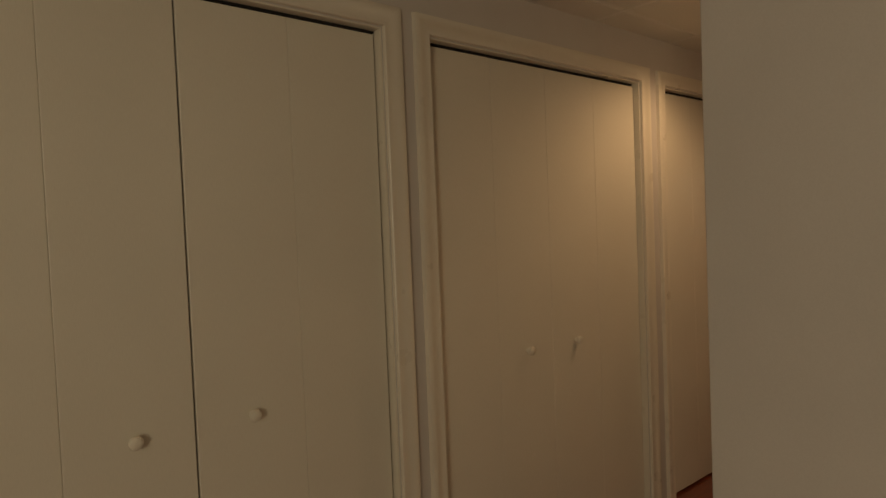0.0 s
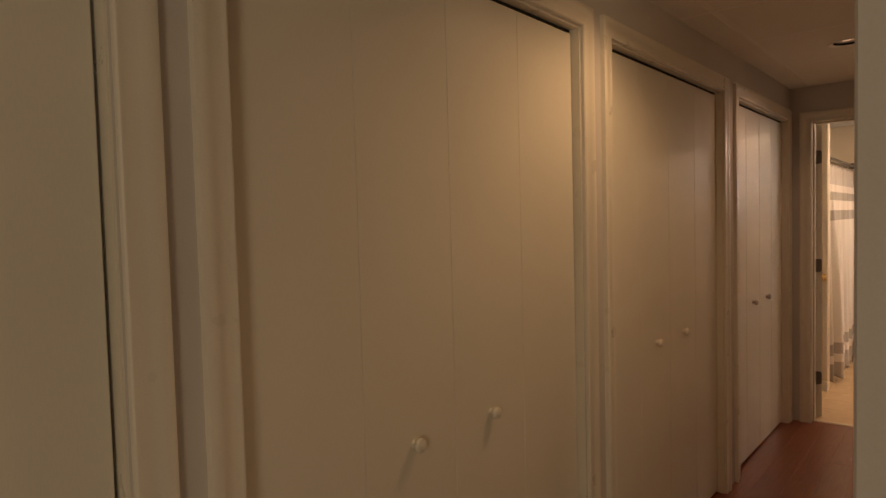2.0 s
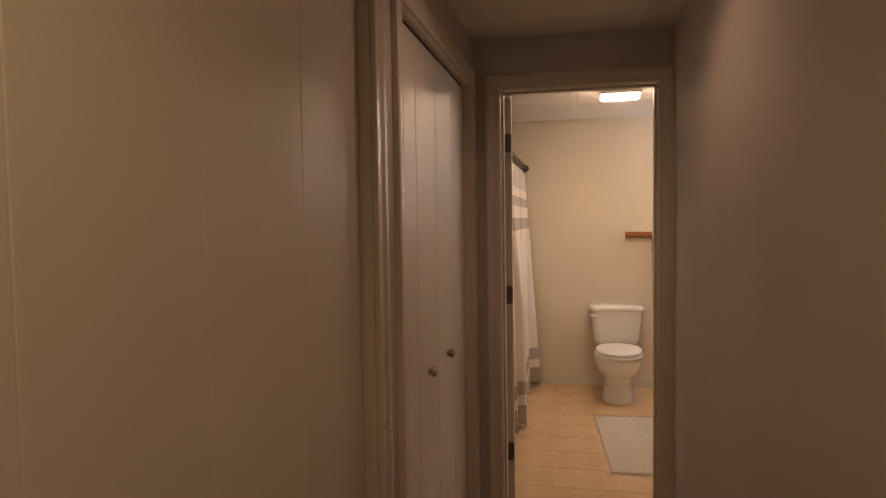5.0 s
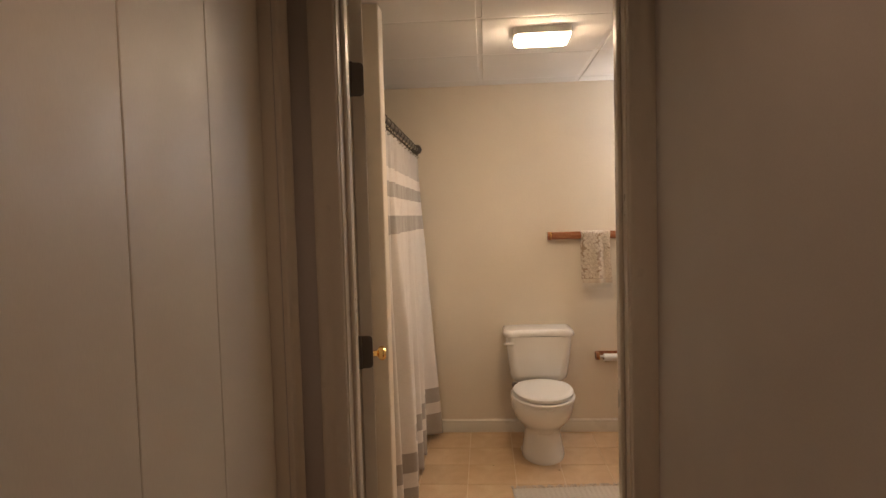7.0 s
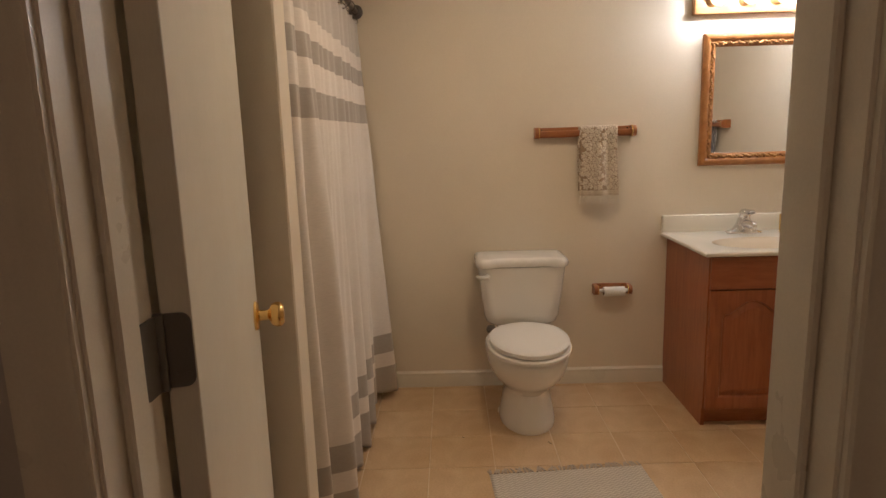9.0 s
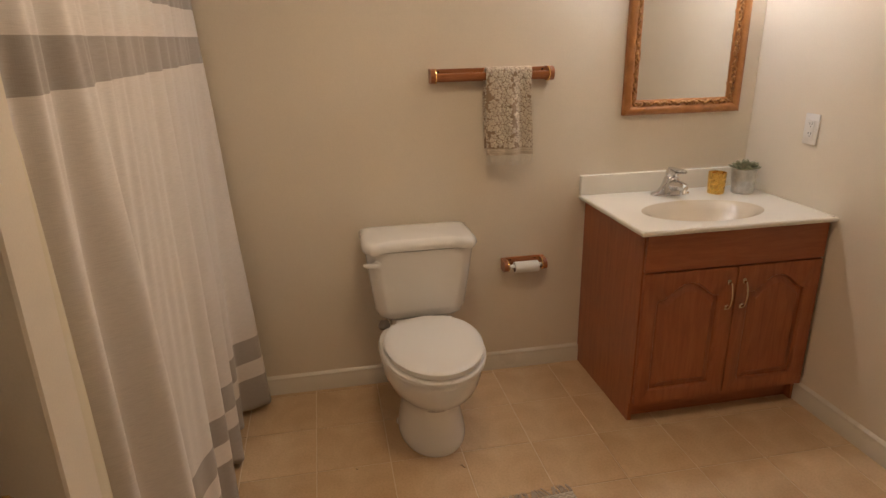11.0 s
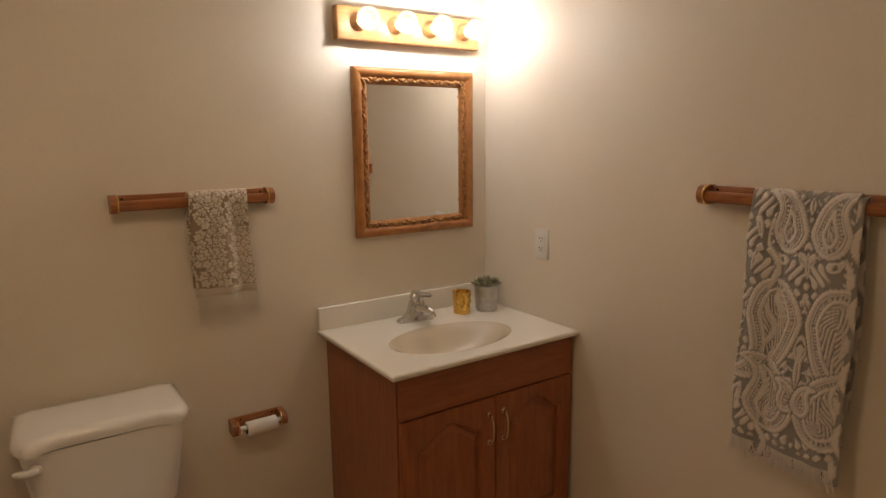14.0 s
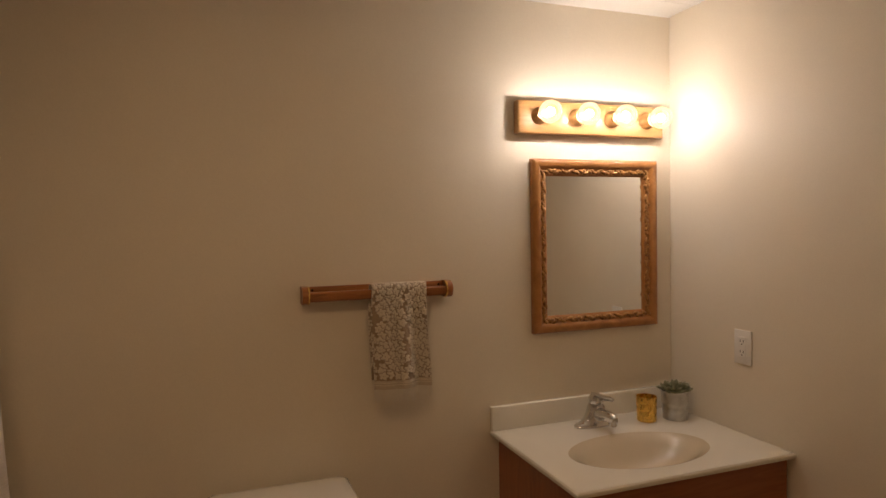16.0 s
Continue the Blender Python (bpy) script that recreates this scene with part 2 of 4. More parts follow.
def grid_ceiling(name, x0, x1, y0, y1, xs, ys, label, holes=()):
    """Suspended ceiling: one mesh of tiles, and the metal grid that carries them."""
    bm = BM()
    gx = [x0] + [v for v in xs if x0 < v < x1] + [x1]
    gy = [y0] + [v for v in ys if y0 < v < y1] + [y1]
    for a, b in zip(gx, gx[1:]):
        for c, d in zip(gy, gy[1:]):
            inside = [(hx, hy) for hx, hy in holes if a < hx < b and c < hy < d]
            if not inside:
                bx(bm, a + 0.011, b - 0.011, c + 0.011, d - 0.011, CEIL, CEIL + 0.016, 0.003)
                continue
            hx, hy = inside[0]
            e = 0.011
            angs = sorted([2 * math.pi * k / 40 for k in range(40)] + [math.atan2(v - hy, u - hx) % (2 * math.pi) for u in (a + e, b - e) for v in (c + e, d - e)])
            box, ring = [], []
            for t in angs:
                ct, st = math.cos(t), math.sin(t)
                k = min((b - e - hx) / ct if ct > 1e-9 else 9, (a + e - hx) / ct if ct < -1e-9 else 9, (d - e - hy) / st if st > 1e-9 else 9, (c + e - hy) / st if st < -1e-9 else 9)
                box.append((hx + k * ct, hy + k * st))
                ring.append((hx + 0.066 * ct, hy + 0.066 * st))
            loft(bm, [[(*p, z) for p in r] for r, z in ((box, CEIL + 0.016), (box, CEIL), (ring, CEIL), (ring, CEIL + 0.016))], False, False)
    bx(bm, x0, x1, y0, y1, CEIL + 0.10, CEIL + 0.14)
    structure(name, bm, M_CEIL, label, "ceiling")
    bm = BM()
    for v in gx:
        bx(bm, v - 0.012, v + 0.012, y0, y1, CEIL + 0.001, CEIL + 0.02)
    for v in gy:
        bx(bm, x0, x1, v - 0.012, v + 0.012, CEIL + 0.0035, CEIL + 0.0195)
    structure("trim_" + name, bm, M_GRID, "white metal grid of the suspended ceiling", "ceiling grid")


LIGHTS = [(5.235, 1.20), (3.42, 1.22)]
grid_ceiling("ceiling_hall", -1.6, XD0, -2.4, 1.72, [-1.23 + 0.61 * i for i in range(13)], [-2.12 + 0.61 * i for i in range(8)], "suspended ceiling of white square tiles over the hall", LIGHTS)
grid_ceiling("ceiling_bath", XD1, XE, YR, 2.4, [6.89, 7.50, 8.11, 8.72], [-0.03, 0.58, 1.19, 1.80], "suspended ceiling of white square tiles over the bathroom")


# ---- casings, jambs, skirtings ----
def casing(name, a0, a1, top, face, label, m=None, prof=CASING):
    """Mitred moulding round an opening: two legs and a head as one frame."""
    bm = BM()
    moulding(bm, [(a1, 0.0), (a1, top), (a0, top), (a0, 0.0)], [(-a, o) for a, o in prof], face, None)
    return structure(name, bm, M_TRIM, label, "door casing", m, True)


for i, (a, b) in enumerate(CLOSETS):
    casing("trim_closet_%d" % (i + 1), a - 0.004, b + 0.004, HEAD + 0.004, lambda u, z, o: (u, -o, z), "cream painted moulded casing round a closet opening", CW)
    bm = BM()
    bx(bm, a, a + 0.004, 0.001, 0.109, 0, HEAD)
    bx(bm, b - 0.004, b, 0.001, 0.109, 0, HEAD)
    bx(bm, a + 0.004, b - 0.004, 0.001, 0.109, HEAD - 0.004, HEAD)
    structure("trim_closet_jamb_%d" % (i + 1), bm, M_TRIM, "cream painted closet jamb", "door jamb", CW)

casing("trim_bath_door", DY0 - 0.004, DY1 + 0.004, DH + 0.004, lambda u, z, o: (XD0 - o, u, z), "cream painted moulded casing round the bathroom doorway")
casing("trim_bath_door_inner", DY0 - 0.004, DY1 + 0.004, DH + 0.004, lambda u, z, o: (XD1 + o, u, z), "cream painted moulded casing on the bathroom side")
bm = BM()
for a, b, z0, z1 in ((DY0 - 0.02, DY0, 0, DH), (DY1, DY1 + 0.02, 0, DH), (DY0 - 0.02, DY1 + 0.02, DH, DH + 0.02)):
    bx(bm, XD0 - 0.002, XD1 + 0.003, a, b, z0, z1, 0.002)
for a, b, z0, z1 in ((DY0, DY0 + 0.011, 0, DH), (DY1 - 0.011, DY1, 0, DH), (DY0 + 0.011, DY1 - 0.011, DH - 0.011, DH)):
    bx(bm, XD1 - 0.085, XD1 - 0.045, a, b, z0, z1, 0.003)
structure("trim_bath_door_jamb", bm, M_TRIM, "cream painted jamb with door stop", "door jamb")


def skirting(name, p0, p1, out, label="white painted skirting board"):
    """A skirting from p0 to p1 on the floor; out is the way it faces."""
    p0, p1, out = Vector((*p0, 0)), Vector((*p1, 0)), Vector((*out, 0))
    bm = BM()
    loft(bm, [[p + out * o + Vector((0, 0, z)) for z, o in BASE] for p in (p0, p1)])
    return structure(name, bm, M_TRIM, label, "baseboard", None, True)


skirting("baseboard_hall", (2.212, 0.0), (XD0 - 0.02, 0.0), (0, 1)).matrix_basis = HS
skirting("baseboard_corner", (2.210, -2.4), (2.210, 0.812), (-1, 0))
skirting("baseboard_bath_east", (XE, 0.105), (XE, 2.4), (-1, 0))
skirting("baseboard_bath_south", (XD1 + 0.01, YR), (8.395, YR), (0, 1))
skirting("baseboard_bath_north", (XD1 + 0.08, 1.80), (7.25, 1.80), (0, -1))
skirting("baseboard_tub_end", (7.25, 1.585), (7.25, 1.80), (-1, 0))
# doorway threshold strip
bm = BM()
prism(bm, [(XD0 + 0.055, -0.004), (XD0 + 0.058, 0.004), (XD0 + 0.066, 0.007), (XD0 + 0.078, 0.007), (XD0 + 0.086, 0.003), (XD0 + 0.088, -0.004)], DY0, DY1, "y")
structure("trim_threshold", bm, Mat("threshold_cream", (0.74, 0.62, 0.46), 0.45).m, "cream threshold strip in the doorway", "threshold")

# ---- closet doors ----


def bifold(a, b, mid, lone):
    """One closet: two pairs of flat hinged leaves with two white knobs."""
    for side in (0, 1):
        x0 = a if side == 0 else mid
        q = (mid - a) / 2 if side == 0 else (b - mid) / 2
        ob = thing("closet_door", "cream painted flat bifold closet door, closed, in a moulded casing", "closet door", CW, "closet doors along the hall")
        for k in (0, 1):
            g0 = 0.005 if (side == 0 and k == 0) else 0.0001
            g1 = (0.011 if a < 1 else 0.006) if (side == 1 and k == 1) else 0.0001
            if side == 0 and k == 1:
                g1 = 0.005 if a < 1 else 0.0005
            bm = BM()
            bx(bm, x0 + k * q + g0, x0 + (k + 1) * q - g1, 0.030, 0.060, 0.014, HEAD - 0.016, 0.0030 if lone else 0.0022, 2)
            part("leaf", bm, M_DOOR, ob)
        kx = mid + (-0.153 if side == 0 else 0.153)
        bm = BM()
        lathe(bm, [(0.0, 0.030), (0.009, 0.030), (0.0155, 0.026), (0.018, 0.019), (0.0155, 0.012), (0.009, 0.007), (0.0085, 0.003), (0.012, 0.001), (0.012, 0.0)], pose(kx, 0.030, 0.918, 90, 0, 0), 20)
        part("knob", bm, M_KNOB_METAL if lone else M_TRIM, ob, "small brushed metal knob" if lone else "small white painted knob", True)
    bm = BM()
    bx(bm, a + 0.006, b - 0.006, 0.034, 0.056, HEAD - 0.011, HEAD - 0.0045)
    ob = part("closet_track", bm, M_DARK, None)
    ob.matrix_basis = CW
    tagged(ob, "dark metal track in the head of a closet", "track", "closet tracks")


M_KNOB_METAL = Mat("brushed_nickel", (0.42, 0.36, 0.30), 0.3, 1.0).m
for i, (a, b) in enumerate(CLOSETS):
    bifold(a, b, MEET[i], i == 3)

# ---- bathroom door, open against the wall ----


def hinge_leaf(a, b, z, h=0.045, r=0.012):
    """Outline of a hinge leaf whose corners are round on the side away from the pin."""
    pts = [(b, z - h), (b, z + h)]
    pts += [(a + r - r * math.sin(t), z + h - r + r * math.cos(t)) for t in (math.pi / 2 * k / 5 for k in range(6))]
    pts += [(a + r - r * math.cos(t), z - h + r - r * math.sin(t)) for t in (math.pi / 2 * k / 5 for k in range(6))]
    return pts


DOOR_M = pose(XD1 + 0.010, DY1 - 0.004, 0, 0, 0, 12.0)
ob = thing("bathroom_door", "cream painted flat bathroom door standing open into the room", "door", DOOR_M)
bm = BM()
bx(bm, 0.004, 0.696, -0.035, 0.0, 0.012, DH - 0.006, 0.002, 2)
part("leaf", bm, M_DOOR, ob)
for s, ang in ((-1, 90), (1, -90)):
    y = -0.035 if s < 0 else 0.0
    bm = BM()
    lathe(bm, [(0.0, 0.0), (0.032, 0.0), (0.032, 0.004), (0.027, 0.008), (0.012, 0.010), (0.011, 0.026), (0.013, 0.030), (0.024, 0.036), (0.028, 0.046), (0.027, 0.055), (0.020, 0.062), (0.0, 0.063)], pose(0.634, y, 0.93, ang, 0, 0), 28)
    part("door_knob", bm, M_BRASS, ob, "round polished brass knob", True)
for z in (0.285, 1.073, 1.820):
    bm = BM()
    prism(bm, hinge_leaf(-0.0335, -0.001, z), 0.0008, 0.0036, "x")
    tube(bm, [(-0.003, 0.002, z - 0.046), (-0.003, 0.002, z + 0.046)], 0.0065, 12)
    for k in (-0.018, 0.018):
        tube(bm, [(-0.003, 0.002, z + k - 0.0006), (-0.003, 0.002, z + k + 0.0006)], 0.0072, 12)
    for dy in (-0.010, -0.026):
        for dz in (-0.03, 0, 0.03):
            lathe(bm, [(0.0, 0.0006), (0.0035, 0.0006), (0.0038, 0.0)], pose(0.0008, dy, z + dz, 0, -90, 0), 8)
    part("hinge", bm, M_HINGE, ob, "dark bronze butt hinge", True)
bm = BM()
for z in (0.285, 1.073, 1.820):
    prism(bm, hinge_leaf(XD1 - 0.038, XD1 + 0.003, z), DY1 - 0.003, DY1 - 0.0005, "y")
ob = structure("trim_hinge_leaves", bm, M_HINGE, "dark bronze hinge leaves on the jamb", "hinge")

# ---- hall downlights ----


def downlight(x, y, lit):
    ob = thing("downlight", "round recessed ceiling downlight with white rim" + (", lit" if lit else ", dimmed"), "downlight", pose(x, y, CEIL), "recessed hall downlights")
    bm = BM()
    lathe(bm, [(0.058, 0.012), (0.062, 0.0), (0.082, -0.004), (0.086, -0.001), (0.086, 0.001), (0.058, 0.013)], None, 40)
    part("rim", bm, M_WHITE, ob, "", True)
    bm = BM()
    lathe(bm, [(0.060, 0.002), (0.055, 0.020), (0.052, 0.075)], None, 32)
    for f in [f for f in bm.faces if len(f.verts) > 4]:
        bm.faces.remove(f)
    part("baffle", bm, M_DARK, ob, "black ribbed baffle", True)
    bm = BM()
    lathe(bm, [(0.0, 0.010), (0.018, 0.011), (0.027, 0.017), (0.031, 0.028), (0.024, 0.046), (0.0, 0.047)], None, 28)
    part("bulb", bm, M_BULBGLOW if lit else M_FROST, ob, "", True)


M_FROST = Mat("dimmed_reflector_bulb", (0.55, 0.52, 0.48), 0.35, Emission_Color=(1, 0.62, 0.38, 1), Emission_Strength=0.16).m
M_BULBGLOW = Mat("lit_reflector_bulb", (0.8, 0.7, 0.5), 0.4, Emission_Color=(1, 0.62, 0.3, 1), Emission_Strength=4.0).m
downlight(*LIGHTS[0], False)
downlight(*LIGHTS[1], True)

# ---- bathroom things ----
EAST = lambda y, z: pose(XE, y, z, 0, 0, 90)      # local x along +y, local y out of the wall
SOUTH = lambda x, z: pose(x, YR, z)               # local x along +x, local y out of the wall


def egg(cx, cy, fx, bx_, w, z, n=40, p=2.3):
    """A rounded outline: fx ahead (to -x), bx_ behind, half width w."""
    out = []
    for i in range(n):
        a = 2 * math.pi * i / n
        c, s = math.cos(a), math.sin(a)
        e = 2.0 if c < 0 else p
        x = math.copysign(abs(c) ** (2 / e), c)
        y = math.copysign(abs(s) ** (2 / e), s)
        out.append((cx + x * (bx_ if c > 0 else fx), cy + y * w, z))
    return out


def toilet(x, y):
    ob = thing("toilet", "white porcelain two-piece toilet with closed lid on the tiled floor", "toilet", pose(x, y, 0))
    # local: wall at x = 0, bowl towards -x
    bm = BM()
    loft(bm, [egg(-0.37, 0, f, b, w, z) for z, f, b, w in (
        (0.0, 0.202, 0.20, 0.126), (0.012, 0.205, 0.20, 0.128), (0.03, 0.200, 0.20, 0.125), (0.08, 0.180, 0.20, 0.115), (0.13, 0.165, 0.20, 0.107), (0.165, 0.168, 0.20, 0.108),
        (0.195, 0.200, 0.20, 0.124), (0.225, 0.250, 0.20, 0.149), (0.260, 0.298, 0.20, 0.170), (0.300, 0.328, 0.20, 0.182), (0.340, 0.342, 0.20, 0.188), (0.360, 0.343, 0.20, 0.188), (0.369, 0.336, 0.20, 0.183))])
    part("bowl", bm, M_PORC, ob, "", True)
    bm = BM()
    bx(bm, -0.255, -0.03, -0.115, 0.115, 0.20, 0.388, 0.03, 4)
    part("tank_shelf", bm, M_PORC, ob, "", True)
    for s in (-1, 1):
        bm = BM()
        lathe(bm, [(0.013, 0.0), (0.013, 0.012), (0.009, 0.02), (0.0, 0.022)], pose(-0.33, s * 0.119, 0.004), 14)
        part("bolt_cap", bm, M_PORC, ob, "", True)
    # seat and lid
    bm = BM()
    loft(bm, [egg(-0.47, 0, 0.250 + d, 0.198, 0.181 + d, z, 48, 2.35) for z, d in ((0.372, -0.008), (0.375, 0.0), (0.388, 0.002), (0.394, -0.003))])
    part("seat", bm, M_WHITE, ob, "white plastic toilet seat", True)
    bm = BM()
    loft(bm, [egg(-0.47, 0, 0.242 + d, 0.196, 0.173 + d, z, 48, 2.35) for z, d in ((0.3985, -0.008), (0.401, 0.0), (0.417, 0.001), (0.4225, -0.006), (0.4245, -0.03), (0.426, -0.10))])
    part("seat_lid", bm, M_WHITE, ob, "white plastic toilet lid, closed", True)
    bm = BM()
    bx(bm, -0.300, -0.262, -0.11, 0.11, 0.386, 0.412, 0.006, 2)
    part("seat_hinge", bm, M_WHITE, ob, "", True)

    # tank tapers to its base
    def slab(z, w, x0, x1, r, n=6):
        pts = []
        for cx, cy, a0 in ((x1 - r, w - r, 0), (x0 + r, w - r, 90), (x0 + r, -w + r, 180), (x1 - r, -w + r, 270)):
            for k in range(n + 1):
                a = radians(a0 + 90 * k / n)
                pts.append((cx + r * math.cos(a), cy + r * math.sin(a), z))
        return pts
    bm = BM()
    loft(bm, [slab(z, w, x0, x1, r) for z, w, x0, x1, r in (
        (0.388, 0.140, -0.195, -0.045, 0.05), (0.393, 0.158, -0.214, -0.035, 0.06), (0.408, 0.171, -0.228, -0.030, 0.062), (0.44, 0.180, -0.236, -0.025, 0.058), (0.57, 0.195, -0.244, -0.021, 0.05), (0.681, 0.206, -0.250, -0.018, 0.042))])
    part("tank", bm, M_PORC, ob, "", True)

    def lid(z, grow):
        """Outline of the lid: its front edge bows in along the middle."""
        w, x1 = 0.2185 + grow, -0.012 + grow
        front = []
        for k in range(33):
            v = -1 + 2 * k / 32
            dip = 0.022 * (1 / (1 + math.exp((abs(v) - 0.68) * 26)))
            corner = 0.05 * max(0, abs(v) - 0.86) ** 1.6 * 22
            front.append((-0.278 - grow + dip + corner, w * v, z))
        return front + [(x1 - 0.02, w, z), (x1, w - 0.02, z), (x1, -w + 0.02, z), (x1 - 0.02, -w, z)]
    bm = BM()
    loft(bm, [lid(z, g) for z, g in ((0.682, -0.010), (0.685, -0.003), (0.692, 0.0), (0.703, 0.0), (0.713, -0.004), (0.720, -0.012), (0.7235, -0.022), (0.7245, -0.036))])
    part("tank_lid", bm, M_PORC, ob, "", True)
    bm = BM()
    lathe(bm, [(0.0, 0.0), (0.016, 0.0), (0.016, 0.008), (0.010, 0.012), (0.0, 0.012)], pose(-0.246, 0.168, 0.640, 0, -90, 0), 18)
    tube(bm, [(-0.260, 0.164, 0.640), (-0.265, 0.180, 0.641), (-0.266, 0.203, 0.644), (-0.262, 0.218, 0.646)], [0.008, 0.010, 0.010, 0.006], 12)
    part("flush_lever", bm, M_PORC, ob, "", True)
    bm = BM()
    tube(bm, [(-0.002, 0.13, 0.16), (-0.06, 0.13, 0.16)], 0.008, 10)
    tube(bm, [(-0.06, 0.13, 0.145), (-0.06, 0.13, 0.25), (-0.075, 0.128, 0.32), (-0.10, 0.125, 0.389)], 0.006, 10)
    lathe(bm, [(0.0, 0.0), (0.014, 0.002), (0.017, 0.010), (0.014, 0.02), (0.0, 0.022)], pose(-0.066, 0.13, 0.16, 0, -90, 0), 12)
    part("supply_pipe", bm, M_CHROME, ob, "chrome supply valve and pipe", True)
    bm = BM()
    lathe(bm, [(0.0, 0.0), (0.02, 0.0), (0.024, 0.012), (0.018, 0.028), (0.0, 0.03)], pose(-0.215, 0.150, 0.362), 16)
    part("tank_nut", bm, M_NUT, ob, "grey plastic tank nut", True)
    return ob


M_NUT = Mat("grey_plastic_nut", (0.20, 0.175, 0.15), 0.5).m
toilet(XE, 0.868)

# ---- vanity ----
VX, VY0, VY1, VZ = 8.355, -0.622, 0.113, 0.773


def arch_rings(y0, y1, z0, z1, shape, n=96):
    """Rings round the middle of a front from its rectangle inwards; shape lists (inset or None, x)."""
    cy, cz = (y0 + y1) / 2, (z0 + z1) / 2 - 0.02
    angs = sorted([2 * math.pi * i / n for i in range(n)] + [math.atan2(z - cz, y - cy) % (2 * math.pi) for y in (y0, y1) for z in (z0, z1)])
    hw = (y1 - y0) / 2

    def inside(y, z, inset):
        if inset is None:
            return y0 <= y <= y1 and z0 <= z <= z1
        a = 0.056 + inset
        v = abs(y - cy) / (hw - 0.056)
        top = z1 - 0.106 + 0.060 * (0.5 * (1 + math.cos(math.pi * min(1, v / 0.80)))) ** 0.62 - inset
        return abs(y - cy) <= hw - a and z0 + a <= z <= top

    rings = []
    for inset, x in shape:
        ring = []
        for a in angs:
            lo, hi = 0.0, 1.0
            for _ in range(22):
                mid = (lo + hi) / 2
                if inside(cy + mid * math.cos(a), cz + mid * math.sin(a), inset):
                    lo = mid
                else:
                    hi = mid
            ring.append((x, cy + lo * math.cos(a), cz + lo * math.sin(a)))
        rings.append(ring)
    return rings


ob = thing("vanity_cabinet", "reddish brown wooden vanity cabinet with two arched panel doors", "vanity cabinet", None)
for y0, y1 in ((VY1 - 0.016, VY1), (VY0, VY0 + 0.016)):
    bm = BM()
    prism(bm, [(VX, 0.082), (VX, VZ), (XE - 0.002, VZ), (XE - 0.002, 0.0), (VX + 0.012, 0.0), (VX + 0.012, 0.082)], y0, y1, "y")
    part("side_panel", bm, M_CHERRY, ob)
bm = BM()
bx(bm, VX + 0.002, VX + 0.02, VY0 + 0.016, VY1 - 0.016, 0.082, VZ, 0.001)
part("face_frame", bm, M_CHERRYH, ob)
bm = BM()
bx(bm, VX + 0.045, VX + 0.06, VY0 + 0.016, VY1 - 0.016, 0.0, 0.082)
part("toe_kick", bm, M_CHERRYH, ob)
bm = BM()
bx(bm, VX - 0.018, VX, VY0 + 0.004, VY1 - 0.004, 0.628, VZ - 0.006, 0.003, 2)
part("drawer_front", bm, M_CHERRYH, ob)
for y0, y1, side in ((-0.2595, VY1 - 0.006, 1), (VY0 + 0.006, -0.2645, -1)):
    bm = BM()
    z0, z1, xf = 0.088, 0.622, VX - 0.019
    r = arch_rings(y0, y1, z0, z1, [(None, VX - 0.001), (None, xf + 0.002), (None, xf), (-0.004, xf), (0.0, xf + 0.003), (0.003, xf + 0.0115), (0.010, xf + 0.012)])
    # the outer ring of the front is drawn in a little for a soft edge
    r[2] = [(x, (y0 + y1) / 2 + (y - (y0 + y1) / 2) * 0.994, (z0 + z1) / 2 + (z - (z0 + z1) / 2) * 0.996) for x, y, z in r[2]]
    loft(bm, r, True, False)
    door = part("door", bm, M_CHERRY, ob, "", True)
    bm = BM()
    loft(bm, arch_rings(y0, y1, z0, z1, [(0.010, xf + 0.0121), (0.013, xf + 0.0105), (0.031, xf + 0.003), (0.033, xf + 0.0015), (0.06, xf + 0.0015)]), False, True)
    part("door_panel", bm, M_CHERRY, door, "raised arched panel")
    yh = -0.2620 + side * 0.031
    bm = BM()
    for z in (0.466, 0.562):
        lathe(bm, [(0.0, 0.0), (0.008, 0.0), (0.0085, 0.003), (0.005, 0.006), (0.004, 0.016), (0.0, 0.017)], pose(xf, yh, z, 0, -90, 0), 12)
        bx(bm, xf - 0.002, xf, yh - 0.007, yh + 0.007, z - 0.012 if z < 0.5 else z - 0.006, z + 0.006 if z < 0.5 else z + 0.012, 0.0008)
    tube(bm, [(xf - 0.014, yh, 0.464), (xf - 0.021, yh, 0.476), (xf - 0.025, yh, 0.498), (xf - 0.026, yh, 0.514), (xf - 0.025, yh, 0.530), (xf - 0.021, yh, 0.552), (xf - 0.014, yh, 0.564)], [0.003, 0.0032, 0.004, 0.0046, 0.004, 0.0032, 0.003], 10)
    part("handle", bm, Mat("aged_nickel_handle", (0.70, 0.58, 0.42), 0.22, 1.0).m if side > 0 else bpy.data.materials["aged_nickel_handle"], door, "nickel bow handle", True)

ob = thing("sink_countertop", "cream cultured marble vanity top with moulded oval basin", "sink", None)
bm = BM()
CX, CY = 8.528, -0.216
n = 96
x0, x1, y0, y1 = 8.312, XE - 0.002, YR + 0.004, 0.146
angs = sorted([2 * math.pi * i / n for i in range(n)] + [math.atan2(y - CY, x - CX) % (2 * math.pi) for x in (x0, x1) for y in (y0, y1)])


def rect_at(a, d=0.0):
    c, s = math.cos(a), math.sin(a)
    k = min(((x1 - d - CX) / c) if c > 1e-9 else 9, ((x0 + d - CX) / c) if c < -1e-9 else 9, ((y1 - d - CY) / s) if s > 1e-9 else 9, ((y0 + d - CY) / s) if s < -1e-9 else 9)
    return CX + k * c, CY + k * s


